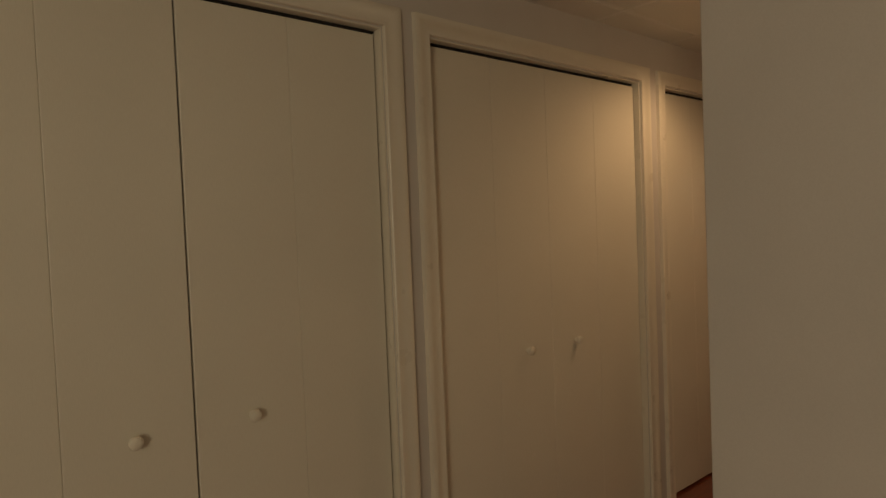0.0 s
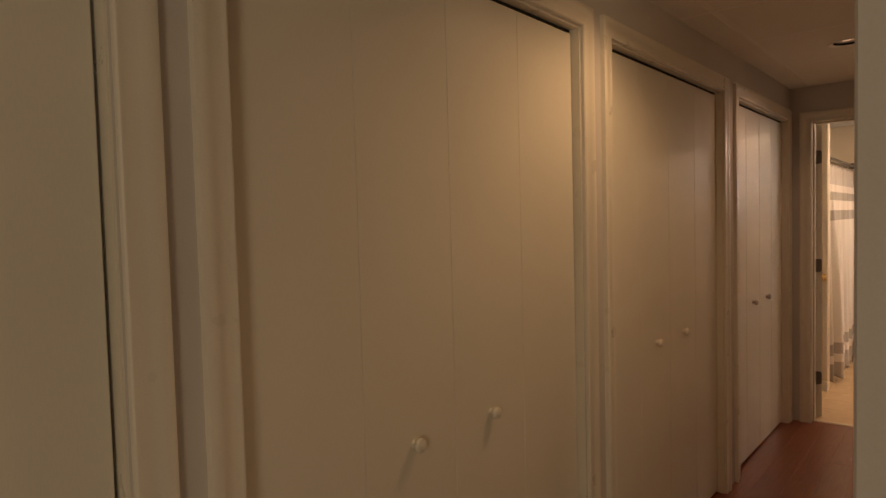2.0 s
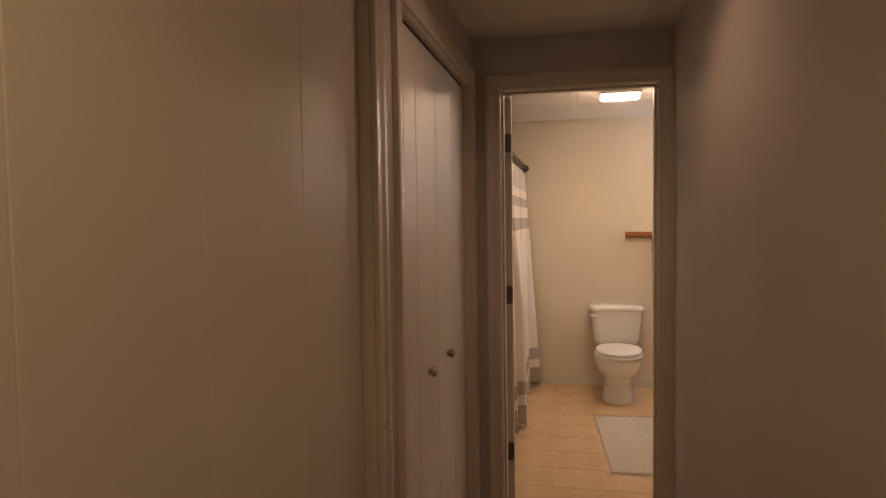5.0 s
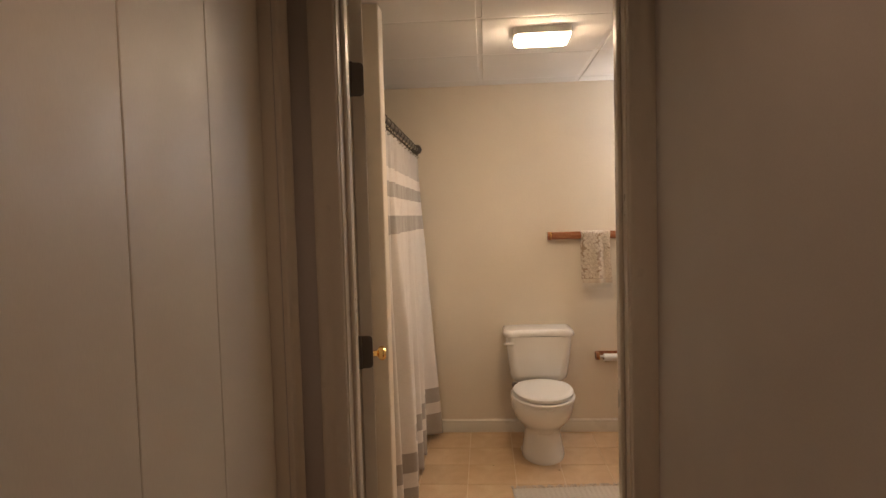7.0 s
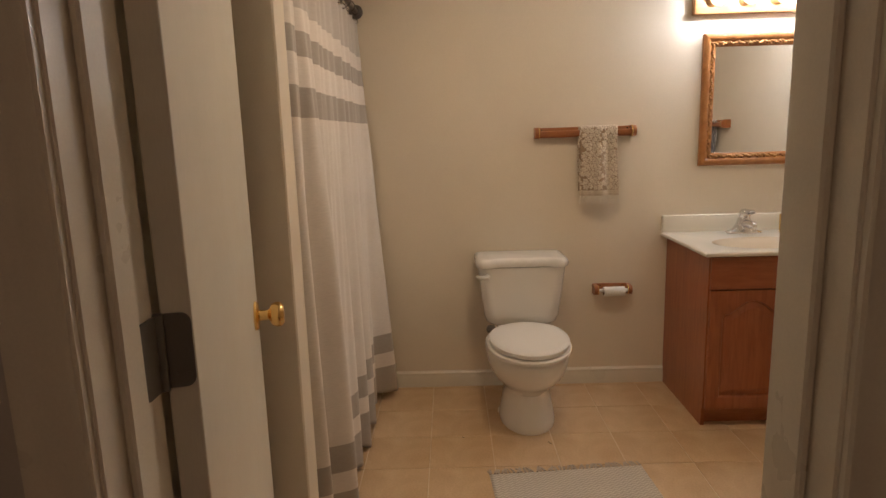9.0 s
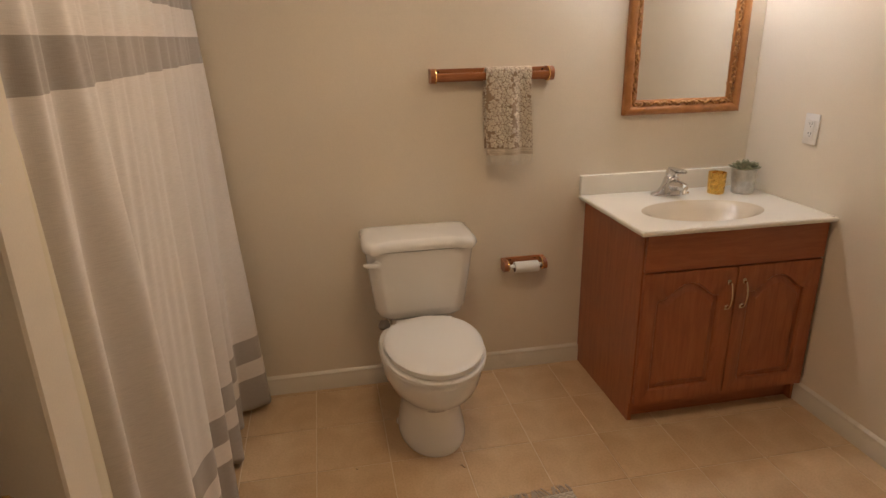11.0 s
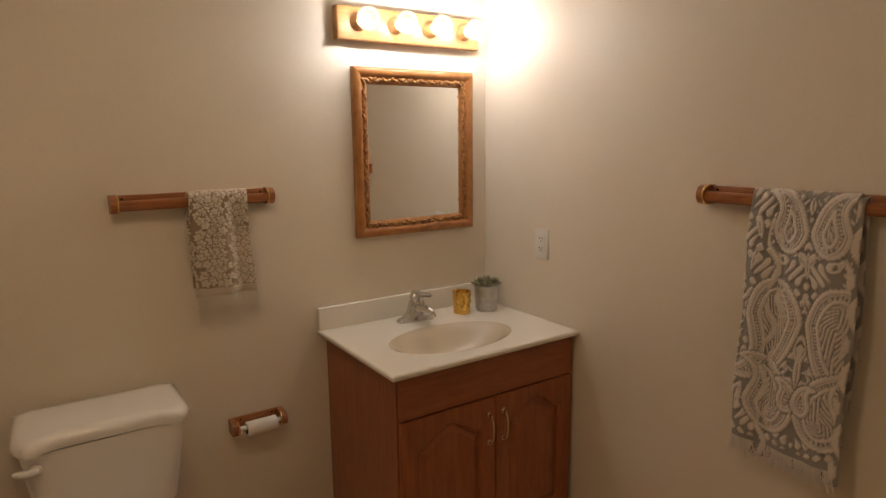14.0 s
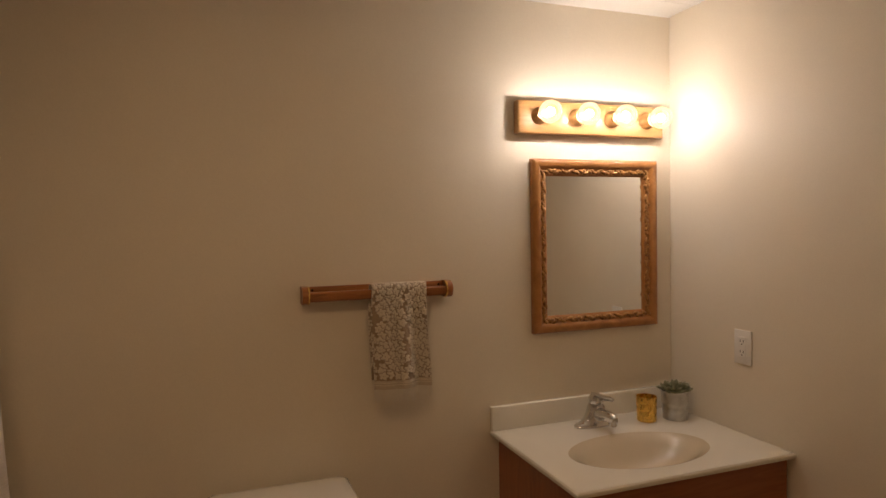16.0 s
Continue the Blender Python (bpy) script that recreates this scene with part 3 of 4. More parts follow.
rings = [[(*rect_at(a, d), z) for a in angs] for d, z in ((0.012, 0.773), (0.002, 0.774), (0.0, 0.777), (0.0, 0.786), (0.004, 0.7905), (0.016, 0.791))]


def oval(ax, ay, z):
    return [(CX + ax * math.cos(a), CY + ay * math.sin(a), z) for a in angs]


rings += [oval(0.156, 0.252, 0.7908), oval(0.148, 0.243, 0.7900)]
loft(bm, rings, False, False)
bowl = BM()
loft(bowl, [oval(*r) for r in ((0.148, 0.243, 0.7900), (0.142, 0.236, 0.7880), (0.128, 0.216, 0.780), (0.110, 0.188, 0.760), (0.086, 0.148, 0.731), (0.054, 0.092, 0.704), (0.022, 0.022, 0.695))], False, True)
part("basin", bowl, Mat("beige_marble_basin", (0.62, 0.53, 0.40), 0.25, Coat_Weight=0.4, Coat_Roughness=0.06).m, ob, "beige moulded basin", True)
part("basin_top", bm, M_TOP, ob, "", True)
bm = BM()
bx(bm, XE - 0.021, XE - 0.001, y0, y1, 0.7895, 0.876, 0.005, 3)
part("backsplash", bm, M_TOP, ob, "", True)
bm = BM()
lathe(bm, [(0.022, 0.0), (0.021, 0.003), (0.014, 0.003), (0.012, 0.0015), (0.0, 0.0015)], pose(CX, CY, 0.6955), 24)
part("drain", bm, M_CHROME, ob, "chrome drain", True)

# ---- faucet ----
FY = -0.220
ob = thing("faucet", "chrome single-lever faucet on the vanity top", "faucet", pose(8.772, FY, 0.791))
bm = BM()
loft(bm, [egg(0, 0, a, a, b, z, 36, 2.5) for z, a, b in ((0, 0.031, 0.087), (0.006, 0.032, 0.088), (0.012, 0.030, 0.084), (0.018, 0.028, 0.066), (0.028, 0.028, 0.051), (0.042, 0.028, 0.041), (0.058, 0.028, 0.034), (0.072, 0.027, 0.030), (0.079, 0.023, 0.025))])
part("base", bm, M_CHROME, ob, "", True)
bm = BM()
tube(bm, [(-0.006, 0, 0.044), (-0.040, 0, 0.050), (-0.075, 0, 0.054), (-0.100, 0, 0.053), (-0.110, 0, 0.049)], [0.026, 0.023, 0.019, 0.0165, 0.011], 16)
tube(bm, [(-0.095, 0, 0.052), (-0.097, 0, 0.028), (-0.097, 0, 0.026)], [0.0140, 0.0140, 0.012], 16)
part("spout", bm, M_CHROME, ob, "", True)
bm = BM()
lathe(bm, [(0.0, 0.079), (0.023, 0.079), (0.026, 0.084), (0.027, 0.098), (0.022, 0.109), (0.012, 0.114), (0.0, 0.115)], None, 24)
tube(bm, [(0.010, 0, 0.104), (-0.022, 0, 0.108), (-0.060, 0, 0.112), (-0.090, 0, 0.117), (-0.100, 0, 0.118)], [0.018, 0.019, 0.015, 0.012, 0.006], 14, 0.5)
part("lever", bm, M_CHROME, ob, "", True)

# ---- candle glass and succulent ----
ob = thing("candle_holder", "gold mercury-glass candle holder on the vanity top", "candle holder", pose(8.752, -0.418, 0.791))
gold = Mat("gold_mercury_glass", (0.80, 0.50, 0.12), 0.22, 0.85)
gold.rough(gold.ramp(gold.noise(60, 4), [(0.35, (0.12,) * 3), (0.65, (0.4,) * 3)]))
bm = BM()
lathe(bm, [(0.0, 0.0), (0.031, 0.0), (0.034, 0.003), (0.0365, 0.085), (0.0365, 0.089), (0.0345, 0.089), (0.032, 0.010), (0.0, 0.010)], None, 32)
part("glass", bm, gold.m, ob, "", True)
bm = BM()
lathe(bm, [(0.0, 0.011), (0.0315, 0.011), (0.0325, 0.045), (0.0, 0.044)], None, 24)
part("wax", bm, Mat("candle_wax", (0.85, 0.72, 0.45), 0.5, Subsurface_Weight=0.2).m, ob, "cream candle wax", True)

ob = thing("potted_succulent", "small green succulent in a galvanised metal pot", "potted plant", pose(8.735, -0.530, 0.791) @ Matrix.Scale(1.05, 4))
zinc = Mat("galvanised_metal", (0.46, 0.46, 0.45), 0.42, 0.9)
zinc.colour(zinc.ramp(zinc.noise(45, 4), [(0.3, (0.48, 0.48, 0.47)), (0.7, (0.68, 0.68, 0.66))]))
bm = BM()
lathe(bm, [(0.0, 0.0), (0.039, 0.0), (0.041, 0.002), (0.0435, 0.034), (0.0445, 0.036), (0.0445, 0.039), (0.0440, 0.041), (0.0450, 0.052), (0.0460, 0.054), (0.0460, 0.057), (0.0455, 0.059), (0.0480, 0.094), (0.0500, 0.096), (0.0500, 0.100), (0.0480, 0.101), (0.0465, 0.097), (0.044, 0.090), (0.0, 0.090)], None, 40)
part("pot", bm, zinc.m, ob, "", True)
leafmat = Mat("succulent_leaf", (0.10, 0.14, 0.075), 0.5)
leafmat.colour(leafmat.ramp(leafmat.noise(40, 3), [(0.3, (0.14, 0.155, 0.080)), (0.7, (0.30, 0.30, 0.19))]))
rng = random.Random(5)
bm = BM()
lathe(bm, [(0.0, 0.0905), (0.0455, 0.0905), (0.044, 0.096), (0.0, 0.097)], None, 20)
part("soil", bm, Mat("potting_soil", (0.03, 0.022, 0.015), 0.9).m, ob)


def leaf_mesh(length, width):
    bm = BM()
    rings = []
    for k in range(6):
        v = k / 5
        w = width * (0.45 + 1.1 * v) * (1 - v ** 4) + 0.0004
        t = 0.30 * w + 0.0008
        z = 0.25 * length * v * v
        rings.append([(length * v, w * math.cos(a), z + t * math.sin(a) * (1.0 if math.sin(a) < 0 else 0.5)) for a in (2 * math.pi * i / 8 for i in range(8))])
    loft(bm, rings)
    bmesh.ops.recalc_face_normals(bm, faces=bm.faces)
    me = bpy.data.meshes.new("leaf")
    bm.to_mesh(me)
    bm.free()
    for f in me.polygons:
        f.use_smooth = True
    me.materials.append(leafmat.m)
    return me


lm = leaf_mesh(0.042, 0.0145)
for cx, cy, cz, sc in ((0, 0, 0.100, 1.15), (0.026, 0.014, 0.098, 0.8), (-0.022, 0.020, 0.097, 0.8), (-0.014, -0.026, 0.098, 0.8), (0.018, -0.024, 0.097, 0.75)):
    for ring, (cnt, tilt, l) in enumerate(((9, 0, 1.0), (7, 20, 0.8), (6, 46, 0.55))):
        for i in range(cnt):
            o = new("leaf", lm)
            s = sc * l * rng.uniform(0.9, 1.1)
            o.matrix_basis = pose(cx, cy, cz + 0.004 * ring, 0, -tilt - rng.uniform(-6, 6), 360 * (i + 0.5 * ring) / cnt + rng.uniform(-8, 8)) @ Matrix.Diagonal((s, s, s, 1))
            o.parent = ob

# ---- mirror ----
MY0, MY1, MZ0, MZ1 = -0.549, -0.021, 1.117, 1.735
ob = thing("wall_mirror", "wall mirror in a carved gilded oak frame", "mirror", None)
PROF = [(0.0, 0.0), (0.0, 0.020), (0.003, 0.024), (0.008, 0.027), (0.020, 0.027), (0.028, 0.024), (0.032, 0.019), (0.036, 0.017), (0.052, 0.014), (0.056, 0.011), (0.060, 0.008), (0.060, 0.0)]
corners = [(MY0, MZ0), (MY1, MZ0), (MY1, MZ1), (MY0, MZ1)]
mid = Vector(((MY0 + MY1) / 2, (MZ0 + MZ1) / 2))
frame_mat = wood("gilded_oak", (0.27, 0.100, 0.024), (0.40, 0.160, 0.042), (0.48, 0.215, 0.065), 0.34, (3, 2, 2), 6, 0.12).m
gilt = Mat("gilt_carving", (0.46, 0.235, 0.075), 0.36, 0.45)
gilt.colour(gilt.ramp(gilt.noise(90, 4), [(0.3, (0.17, 0.062, 0.018)), (0.65, (0.50, 0.255, 0.085))]))
for i in range(4):
    a, b = Vector(corners[i]), Vector(corners[(i + 1) % 4])
    d = (b - a).normalized()
    nrm = Vector((-d.y, d.x))
    bm = BM()
    rings = []
    for end, s in ((a, 1), (b, -1)):
        rings.append([(XE - 0.003 - o, *(end + nrm * w + d * s * w)) for w, o in PROF])
    loft(bm, rings)
    side = part("frame_side", bm, frame_mat, ob, "", True)
    bm = BM()
    L = (b - a).length - 0.084
    k = max(3, round(L / 0.0125))
    for j in range(k):
        u = 0.042 + L * (j + 0.5) / k
        w = 0.0435 + 0.0045 * math.sin(j * 1.9)
        c = a + d * u + nrm * w
        r = 0.0068 + 0.0026 * abs(math.sin(j * 0.55))
        ang = math.degrees(math.atan2(d.y, d.x)) + 35 * math.sin(j * 1.3)
        m = Matrix.Translation((XE - 0.019, c.x, c.y)) @ Matrix.Rotation(radians(ang), 4, "X") @ Matrix.Diagonal((0.75, 1.5, 0.8, 1))
        bmesh.ops.create_icosphere(bm, subdivisions=2, radius=r, matrix=m)
    part("carving", bm, gilt.m, side, "gilded carved leaf strip", True)
bm = BM()
bx(bm, XE - 0.008, XE - 0.004, MY0 + 0.055, MY1 - 0.055, MZ0 + 0.055, MZ1 - 0.055)
part("mirror_glass", bm, M_MIRROR, ob, "clear mirror glass")

# ---- vanity light ----
ob = thing("vanity_light", "light oak bar lamp with four lit globe bulbs above the mirror", "wall lamp", None)
LY0, LY1, LZ0, LZ1 = -0.566, 0.040, 1.820, 1.934
bm = BM()
bx(bm, XE - 0.040, XE - 0.002, LY0, LY1, LZ0, LZ1, 0.006, 3)
part("plinth", bm, M_LAMPWOOD, ob, "", True)
glow = Mat("bulb_filament_glow", (1, 0.8, 0.5), 0.5, Emission_Color=(0.96, 0.955, 1.0, 1), Emission_Strength=208.0).m
globe = bpy.data.materials.new("clear_bulb_glass")
globe.use_nodes = True
gt = globe.node_tree
for nd in list(gt.nodes):
    gt.nodes.remove(nd)
g_out = gt.nodes.new("ShaderNodeOutputMaterial")
g_mix, g_tr, g_gl, g_em, g_add = (gt.nodes.new(k) for k in ("ShaderNodeMixShader", "ShaderNodeBsdfTransparent", "ShaderNodeBsdfGlossy", "ShaderNodeEmission", "ShaderNodeAddShader"))
g_fr = gt.nodes.new("ShaderNodeFresnel")
g_fr.inputs[0].default_value = 1.5
g_gl.inputs["Roughness"].default_value = 0.05
g_em.inputs[0].default_value = (1.0, 0.72, 0.45, 1)
g_em.inputs[1].default_value = 0.45
gt.links.new(g_fr.outputs[0], g_mix.inputs[0])
gt.links.new(g_tr.outputs[0], g_mix.inputs[1])
gt.links.new(g_gl.outputs[0], g_mix.inputs[2])
gt.links.new(g_mix.outputs[0], g_add.inputs[0])
gt.links.new(g_em.outputs[0], g_add.inputs[1])
gt.links.new(g_add.outputs[0], g_out.inputs[0])
for y in (-0.040, -0.190, -0.340, -0.490):
    m = pose(XE - 0.040, y, 1.880, 0, -90, 0)
    bm = BM()
    lathe(bm, [(0.0, 0.0), (0.030, 0.0), (0.031, 0.004), (0.026, 0.010), (0.024, 0.030), (0.022, 0.036), (0.018, 0.036), (0.016, 0.028), (0.0, 0.028)], m, 28)
    part("socket_cup", bm, M_LAMPWOOD, ob, "light oak socket cup", True)
    bm = BM()
    prof = [(0.0135, 0.026), (0.014, 0.036)] + [(0.0395 * math.sin(t), 0.082 - 0.0395 * math.cos(t)) for t in [0.42 + (math.pi - 0.42) * k / 16 for k in range(17)]]
    lathe(bm, prof, m, 28)
    bulb = part("bulb", bm, globe, ob, "clear globe bulb, lit", True)
    bulb.visible_shadow = False
    bm = BM()
    bmesh.ops.create_icosphere(bm, subdivisions=2, radius=0.014, matrix=m @ Matrix.Translation((0, 0, 0.080)))
    part("filament", bm, glow, bulb, "glowing filament", True)

# ---- outlet ----
ob = thing("wall_outlet", "white duplex wall outlet with screwless plate", "outlet", SOUTH(8.518, 1.081))
bm = BM()
bx(bm, -0.0355, 0.0355, 0.0, 0.006, -0.0575, 0.0575, 0.0025, 2)
part("plate", bm, M_WHITE, ob, "", True)
bm = BM()
bx(bm, -0.0165, 0.0165, 0.005, 0.0085, -0.034, 0.034, 0.001)
part("receptacle", bm, M_WHITE, ob)
for zc in (0.018, -0.018):
    bm = BM()
    for dx, h in ((-0.0065, 0.0045), (0.0065, 0.0038)):
        bx(bm, dx - 0.0011, dx + 0.0011, 0.0082, 0.0089, zc - h + 0.003, zc + h + 0.003)
    tube(bm, [(0, 0.0082, zc - 0.008), (0, 0.0089, zc - 0.008)], 0.0024, 8)
    part("socket_slots", bm, M_DARK, ob, "dark socket slots")
bm = BM()
for z in (0.048, -0.048):
    tube(bm, [(0, 0.0055, z), (0, 0.0068, z)], 0.003, 10)
o = tagged(part("screws", bm, M_WHITE, ob), "", "", "", "stuff")


# ---- wooden rails ----
def bracket(x, s, ob, depth=0.062, h=0.027):
    """A rounded wooden end post with a brass ring let into its inner side."""
    bm = BM()
    poly = [(0.0, -h), (depth - h, -h)] + [(depth - h + h * math.sin(a), -h * math.cos(a)) for a in (math.pi * k / 10 for k in range(1, 10))] + [(depth - h, h), (0.0, h)]
    prism(bm, poly, x - 0.010, x + 0.010, "x")
    bmesh.ops.bevel(bm, geom=[e for e in bm.edges if len(e.link_faces) == 2 and e.calc_face_angle(0) > 1.0], offset=0.003, segments=2, affect="EDGES")
    post = part("end_post", bm, M_OAKX, ob, "", True)
    bm = BM()
    arc = [(x + s * 0.0098, depth - h + (h - 0.0015) * math.sin(a), -(h - 0.0015) * math.cos(a)) for a in (math.pi * k / 12 for k in range(13))]
    tube(bm, arc, 0.003, 8)
    part("brass_inlay", bm, M_BRASS, post, "curved brass inlay", True)


def towel_rail(length, m, label):
    ob = thing("towel_rail", label, "towel rail", m, "matching wooden bathroom rails")
    hl = length / 2
    bm = BM()
    bx(bm, -hl + 0.012, hl - 0.012, 0.0, 0.014, -0.024, 0.025, 0.003, 2)
    part("back_board", bm, M_OAKX, ob, "", True)
    for s in (-1, 1):
        bracket(s * (hl - 0.010), -s, ob)
        bm = BM()
        tube(bm, [(s * (hl - 0.035), 0.0138, 0.014), (s * (hl - 0.035), 0.0146, 0.014)], 0.0036, 12)
        part("screw_hole", bm, M_DARK, ob)
    bm = BM()
    prism(bm, [(0.032, -0.019), (0.046, -0.019), (0.051, -0.014), (0.052, 0.0), (0.051, 0.006), (0.046, 0.010), (0.034, 0.010), (0.030, 0.004), (0.029, -0.012)], -hl + 0.018, hl - 0.018, "x")
    part("bar", bm, M_OAKX, ob, "", True)
    return ob


RAIL1 = EAST(0.539, 1.297)
RAIL2 = SOUTH(7.522, 1.318)
towel_rail(0.486, RAIL1, "oak towel rail with brass inlays above the toilet")
towel_rail(0.63, RAIL2, "oak towel rail with brass inlays on the side wall")

ob = thing("paper_holder", "oak toilet paper holder with brass inlays", "paper holder", EAST(0.392, 0.510), "matching wooden bathroom rails")
bm = BM()
bx(bm, -0.078, 0.078, 0.0, 0.012, -0.022, 0.026, 0.003, 2)
part("back_board", bm, M_OAKX, ob, "", True)
for s in (-1, 1):
    bracket(s * 0.084, -s, ob, 0.068, 0.024)
    bm = BM()
    tube(bm, [(s * 0.055, 0.0118, 0.016), (s * 0.055, 0.0126, 0.016)], 0.003, 10)
    part("screw_hole", bm, M_DARK, ob)
bm = BM()
tube(bm, [(-0.074, 0.046, -0.002), (0.074, 0.046, -0.002)], 0.008, 14)
part("spindle", bm, M_WHITE, ob, "", True)
paper = Mat("tissue_paper", (0.86, 0.84, 0.80), 0.9)
paper.bump(paper.noise(220, 3), 0.2, 0.001)
ob = thing("toilet_paper_roll", "nearly used white toilet paper roll on its holder", "toilet paper", EAST(0.386, 0.508))
bm = BM()
loft(bm, [[(x, 0.046 + r * math.cos(a), -0.006 + r * math.sin(a)) for a in (2 * math.pi * i / 28 for i in range(28))] for x, r in ((-0.052, 0.0185), (-0.052, 0.0235), (-0.050, 0.0245), (0.050, 0.0245), (0.052, 0.0235), (0.052, 0.0185), (-0.052, 0.0185))], False, False)
part("roll", bm, paper.m, ob, "", True)
bm = BM()
lathe(bm, [(0.0182, -0.0525), (0.0182, 0.0525), (0.0165, 0.0525), (0.0165, -0.0525), (0.0182, -0.0525)], pose(0, 0.046, -0.006, 0, 90, 0), 24)
part("core", bm, Mat("cardboard", (0.16, 0.10, 0.06), 0.8).m, ob, "brown cardboard core", True)


# ---- fabrics ----
def skin(me_name, pts, thick):
    """A closed sheet of even thickness from a grid of points (rows, columns, 3)."""
    du = np.gradient(pts, axis=0)
    dv = np.gradient(pts, axis=1)
    nrm = np.cross(du, dv)
    nrm /= np.maximum(np.linalg.norm(nrm, axis=2, keepdims=True), 1e-9)
    th = np.asarray(thick)
    th = th[..., None] if th.ndim else th
    a, b = pts + nrm * th, pts
    nr, nc = pts.shape[:2]
    verts = np.concatenate([a.reshape(-1, 3), b.reshape(-1, 3)])
    i = np.arange(nr * nc).reshape(nr, nc)
    q = np.stack([i[:-1, :-1], i[:-1, 1:], i[1:, 1:], i[1:, :-1]], -1).reshape(-1, 4)
    k = nr * nc
    faces = [q, q[:, ::-1] + k]
    rim = np.concatenate([i[0, :], i[1:, -1], i[-1, -2::-1], i[-2:0:-1, 0]])
    nxt = np.roll(rim, -1)
    faces.append(np.stack([rim, rim + k, nxt + k, nxt], -1))
    me = bpy.data.meshes.new(me_name)
    me.from_pydata(verts.tolist(), [], np.concatenate(faces).tolist())
    for f in me.polygons:
        f.use_smooth = True
    return me


def cloth(name, colour, weave=900, rough=0.9):
    c = Mat(name, colour, rough, Sheen_Weight=0.25, Sheen_Roughness=0.6)
    w1 = c.noise(weave, 2, c.coords((1, 1, 0.08)))
    w2 = c.noise(weave, 2, c.coords((0.08, 0.08, 1)))
    return c.bump(w1, 0.18, 0.001).bump(w2, 0.18, 0.001)


def smooth(v):
    v = np.clip(v, 0, 1)
    return v * v * (3 - 2 * v)


# shower curtain with grey bands
ob = thing("shower_curtain", "white linen shower curtain with grey bands, hanging in folds", "shower curtain", None)
S, Z = np.meshgrid(np.linspace(0, 1, 560), np.linspace(0, 1, 100), indexing="ij")
TOP, LOW = 1.838, 0.035
drop = 1 - Z                                     # 0 at the top, 1 at the hem
flap = smooth((S - 0.925) / 0.06)                # the free end, turned out into the room
xx = 7.445 + S * 1.412 - (0.060 * S ** 4 + 0.02 * S) * drop ** 1.2
phase = 8.3 * S + 0.30 * np.sin(5.3 * S + 0.6) + 0.12 * np.sin(13.0 * S) + 0.03 * drop
saw = np.sin(2 * np.pi * phase - 0.55 * np.sin(2 * np.pi * phase))
small = np.sin(2 * np.pi * (19.3 * S + 0.35 * np.sin(6 * S + 1.0))) * (1 - 0.75 * smooth(drop * 1.6))
depth = 0.62 + 0.38 * np.sin(11.0 * S + 0.9) + 0.45 * (1 - smooth((S - 0.18) / 0.2))
crease = 0.0016 * np.sin(2 * np.pi * (31 * S + 2.2 * drop)) * smooth(drop * 3) * (1 - smooth((drop - 0.5) / 0.4))
amp = (0.009 + 0.020 * smooth(drop * 1.15)) * depth * (1 - 0.7 * flap)
deep = 0.030 * np.sin(2 * np.pi * (3.6 * S + 0.12)) * (1 - smooth((S - 0.30) / 0.18)) * smooth(drop * 1.5)
yy = 1.620 - 0.030 * drop + deep - 0.100 * flap * drop ** 1.1 + amp * saw + 0.006 * small + crease
yy = np.minimum(yy, 1.66)
zz = LOW + (TOP - LOW) * Z + (0.016 * saw * depth + 0.010 * np.sin(9 * S)) * drop ** 3 * (1 - flap) - 0.010 * (np.cos(2 * np.pi * 12 * S) * 0.5 + 0.5) * Z ** 30
me = skin("fabric", np.stack([xx, yy, zz], -1), 0.0025)
linen = cloth("white_linen", (0.78, 0.75, 0.71), 700)
sep = linen.n.new("ShaderNodeSeparateXYZ")
linen.link(linen.coords((0.5, 0.5, 0.5)), sep.inputs[0])
bands = linen.n.new("ShaderNodeValToRGB")
bands.color_ramp.interpolation = "CONSTANT"
W, G, HD = (0.77, 0.715, 0.655), (0.40, 0.358, 0.315), (0.52, 0.48, 0.44)
stops = [(0.0, G), (0.170, W), (0.236, G), (0.334, W), (1.365, G), (1.452, W), (1.535, G), (1.605, W), (1.668, HD)]
el = bands.color_ramp.elements
while len(el) < len(stops):
    el.new(0.5)
for e, (p, c) in zip(el, stops):
    e.position, e.color = p / 2, (*c, 1)
linen.link(sep.outputs[2], bands.inputs[0])
slub = linen.noise(160, 3, linen.coords((0.3, 0.3, 4)))
linen.colour(linen.mix(0.16, bands.outputs[0], linen.ramp(slub, [(0.35, (0.45, 0.43, 0.4)), (0.6, (1, 1, 1))]), "MULTIPLY"))
linen.bump(slub, 0.2, 0.001)
me.materials.append(linen.m)
o = new("fabric", me)
o.parent = ob
# hooks through the hem
for k in range(12):
    x = 7.50 + k * 0.118
    bm = BM()
    tube(bm, [(x + 0.004 * math.sin(k), 1.62 + 0.021 * math.cos(a), 1.876 + 0.022 * math.sin(a)) for a in (2 * math.pi * i / 16 for i in range(17))], 0.0022, 7)
    tube(bm, [(x, 1.620, 1.855), (x + 0.002, 1.614, 1.845), (x + 0.004, 1.606, 1.836), (x, 1.603, 1.826), (x - 0.003, 1.610, 1.821), (x - 0.002, 1.618, 1.826)], 0.0018, 7)
    part("curtain_ring", bm, M_BRONZE, ob, "dark bronze curtain ring", True)

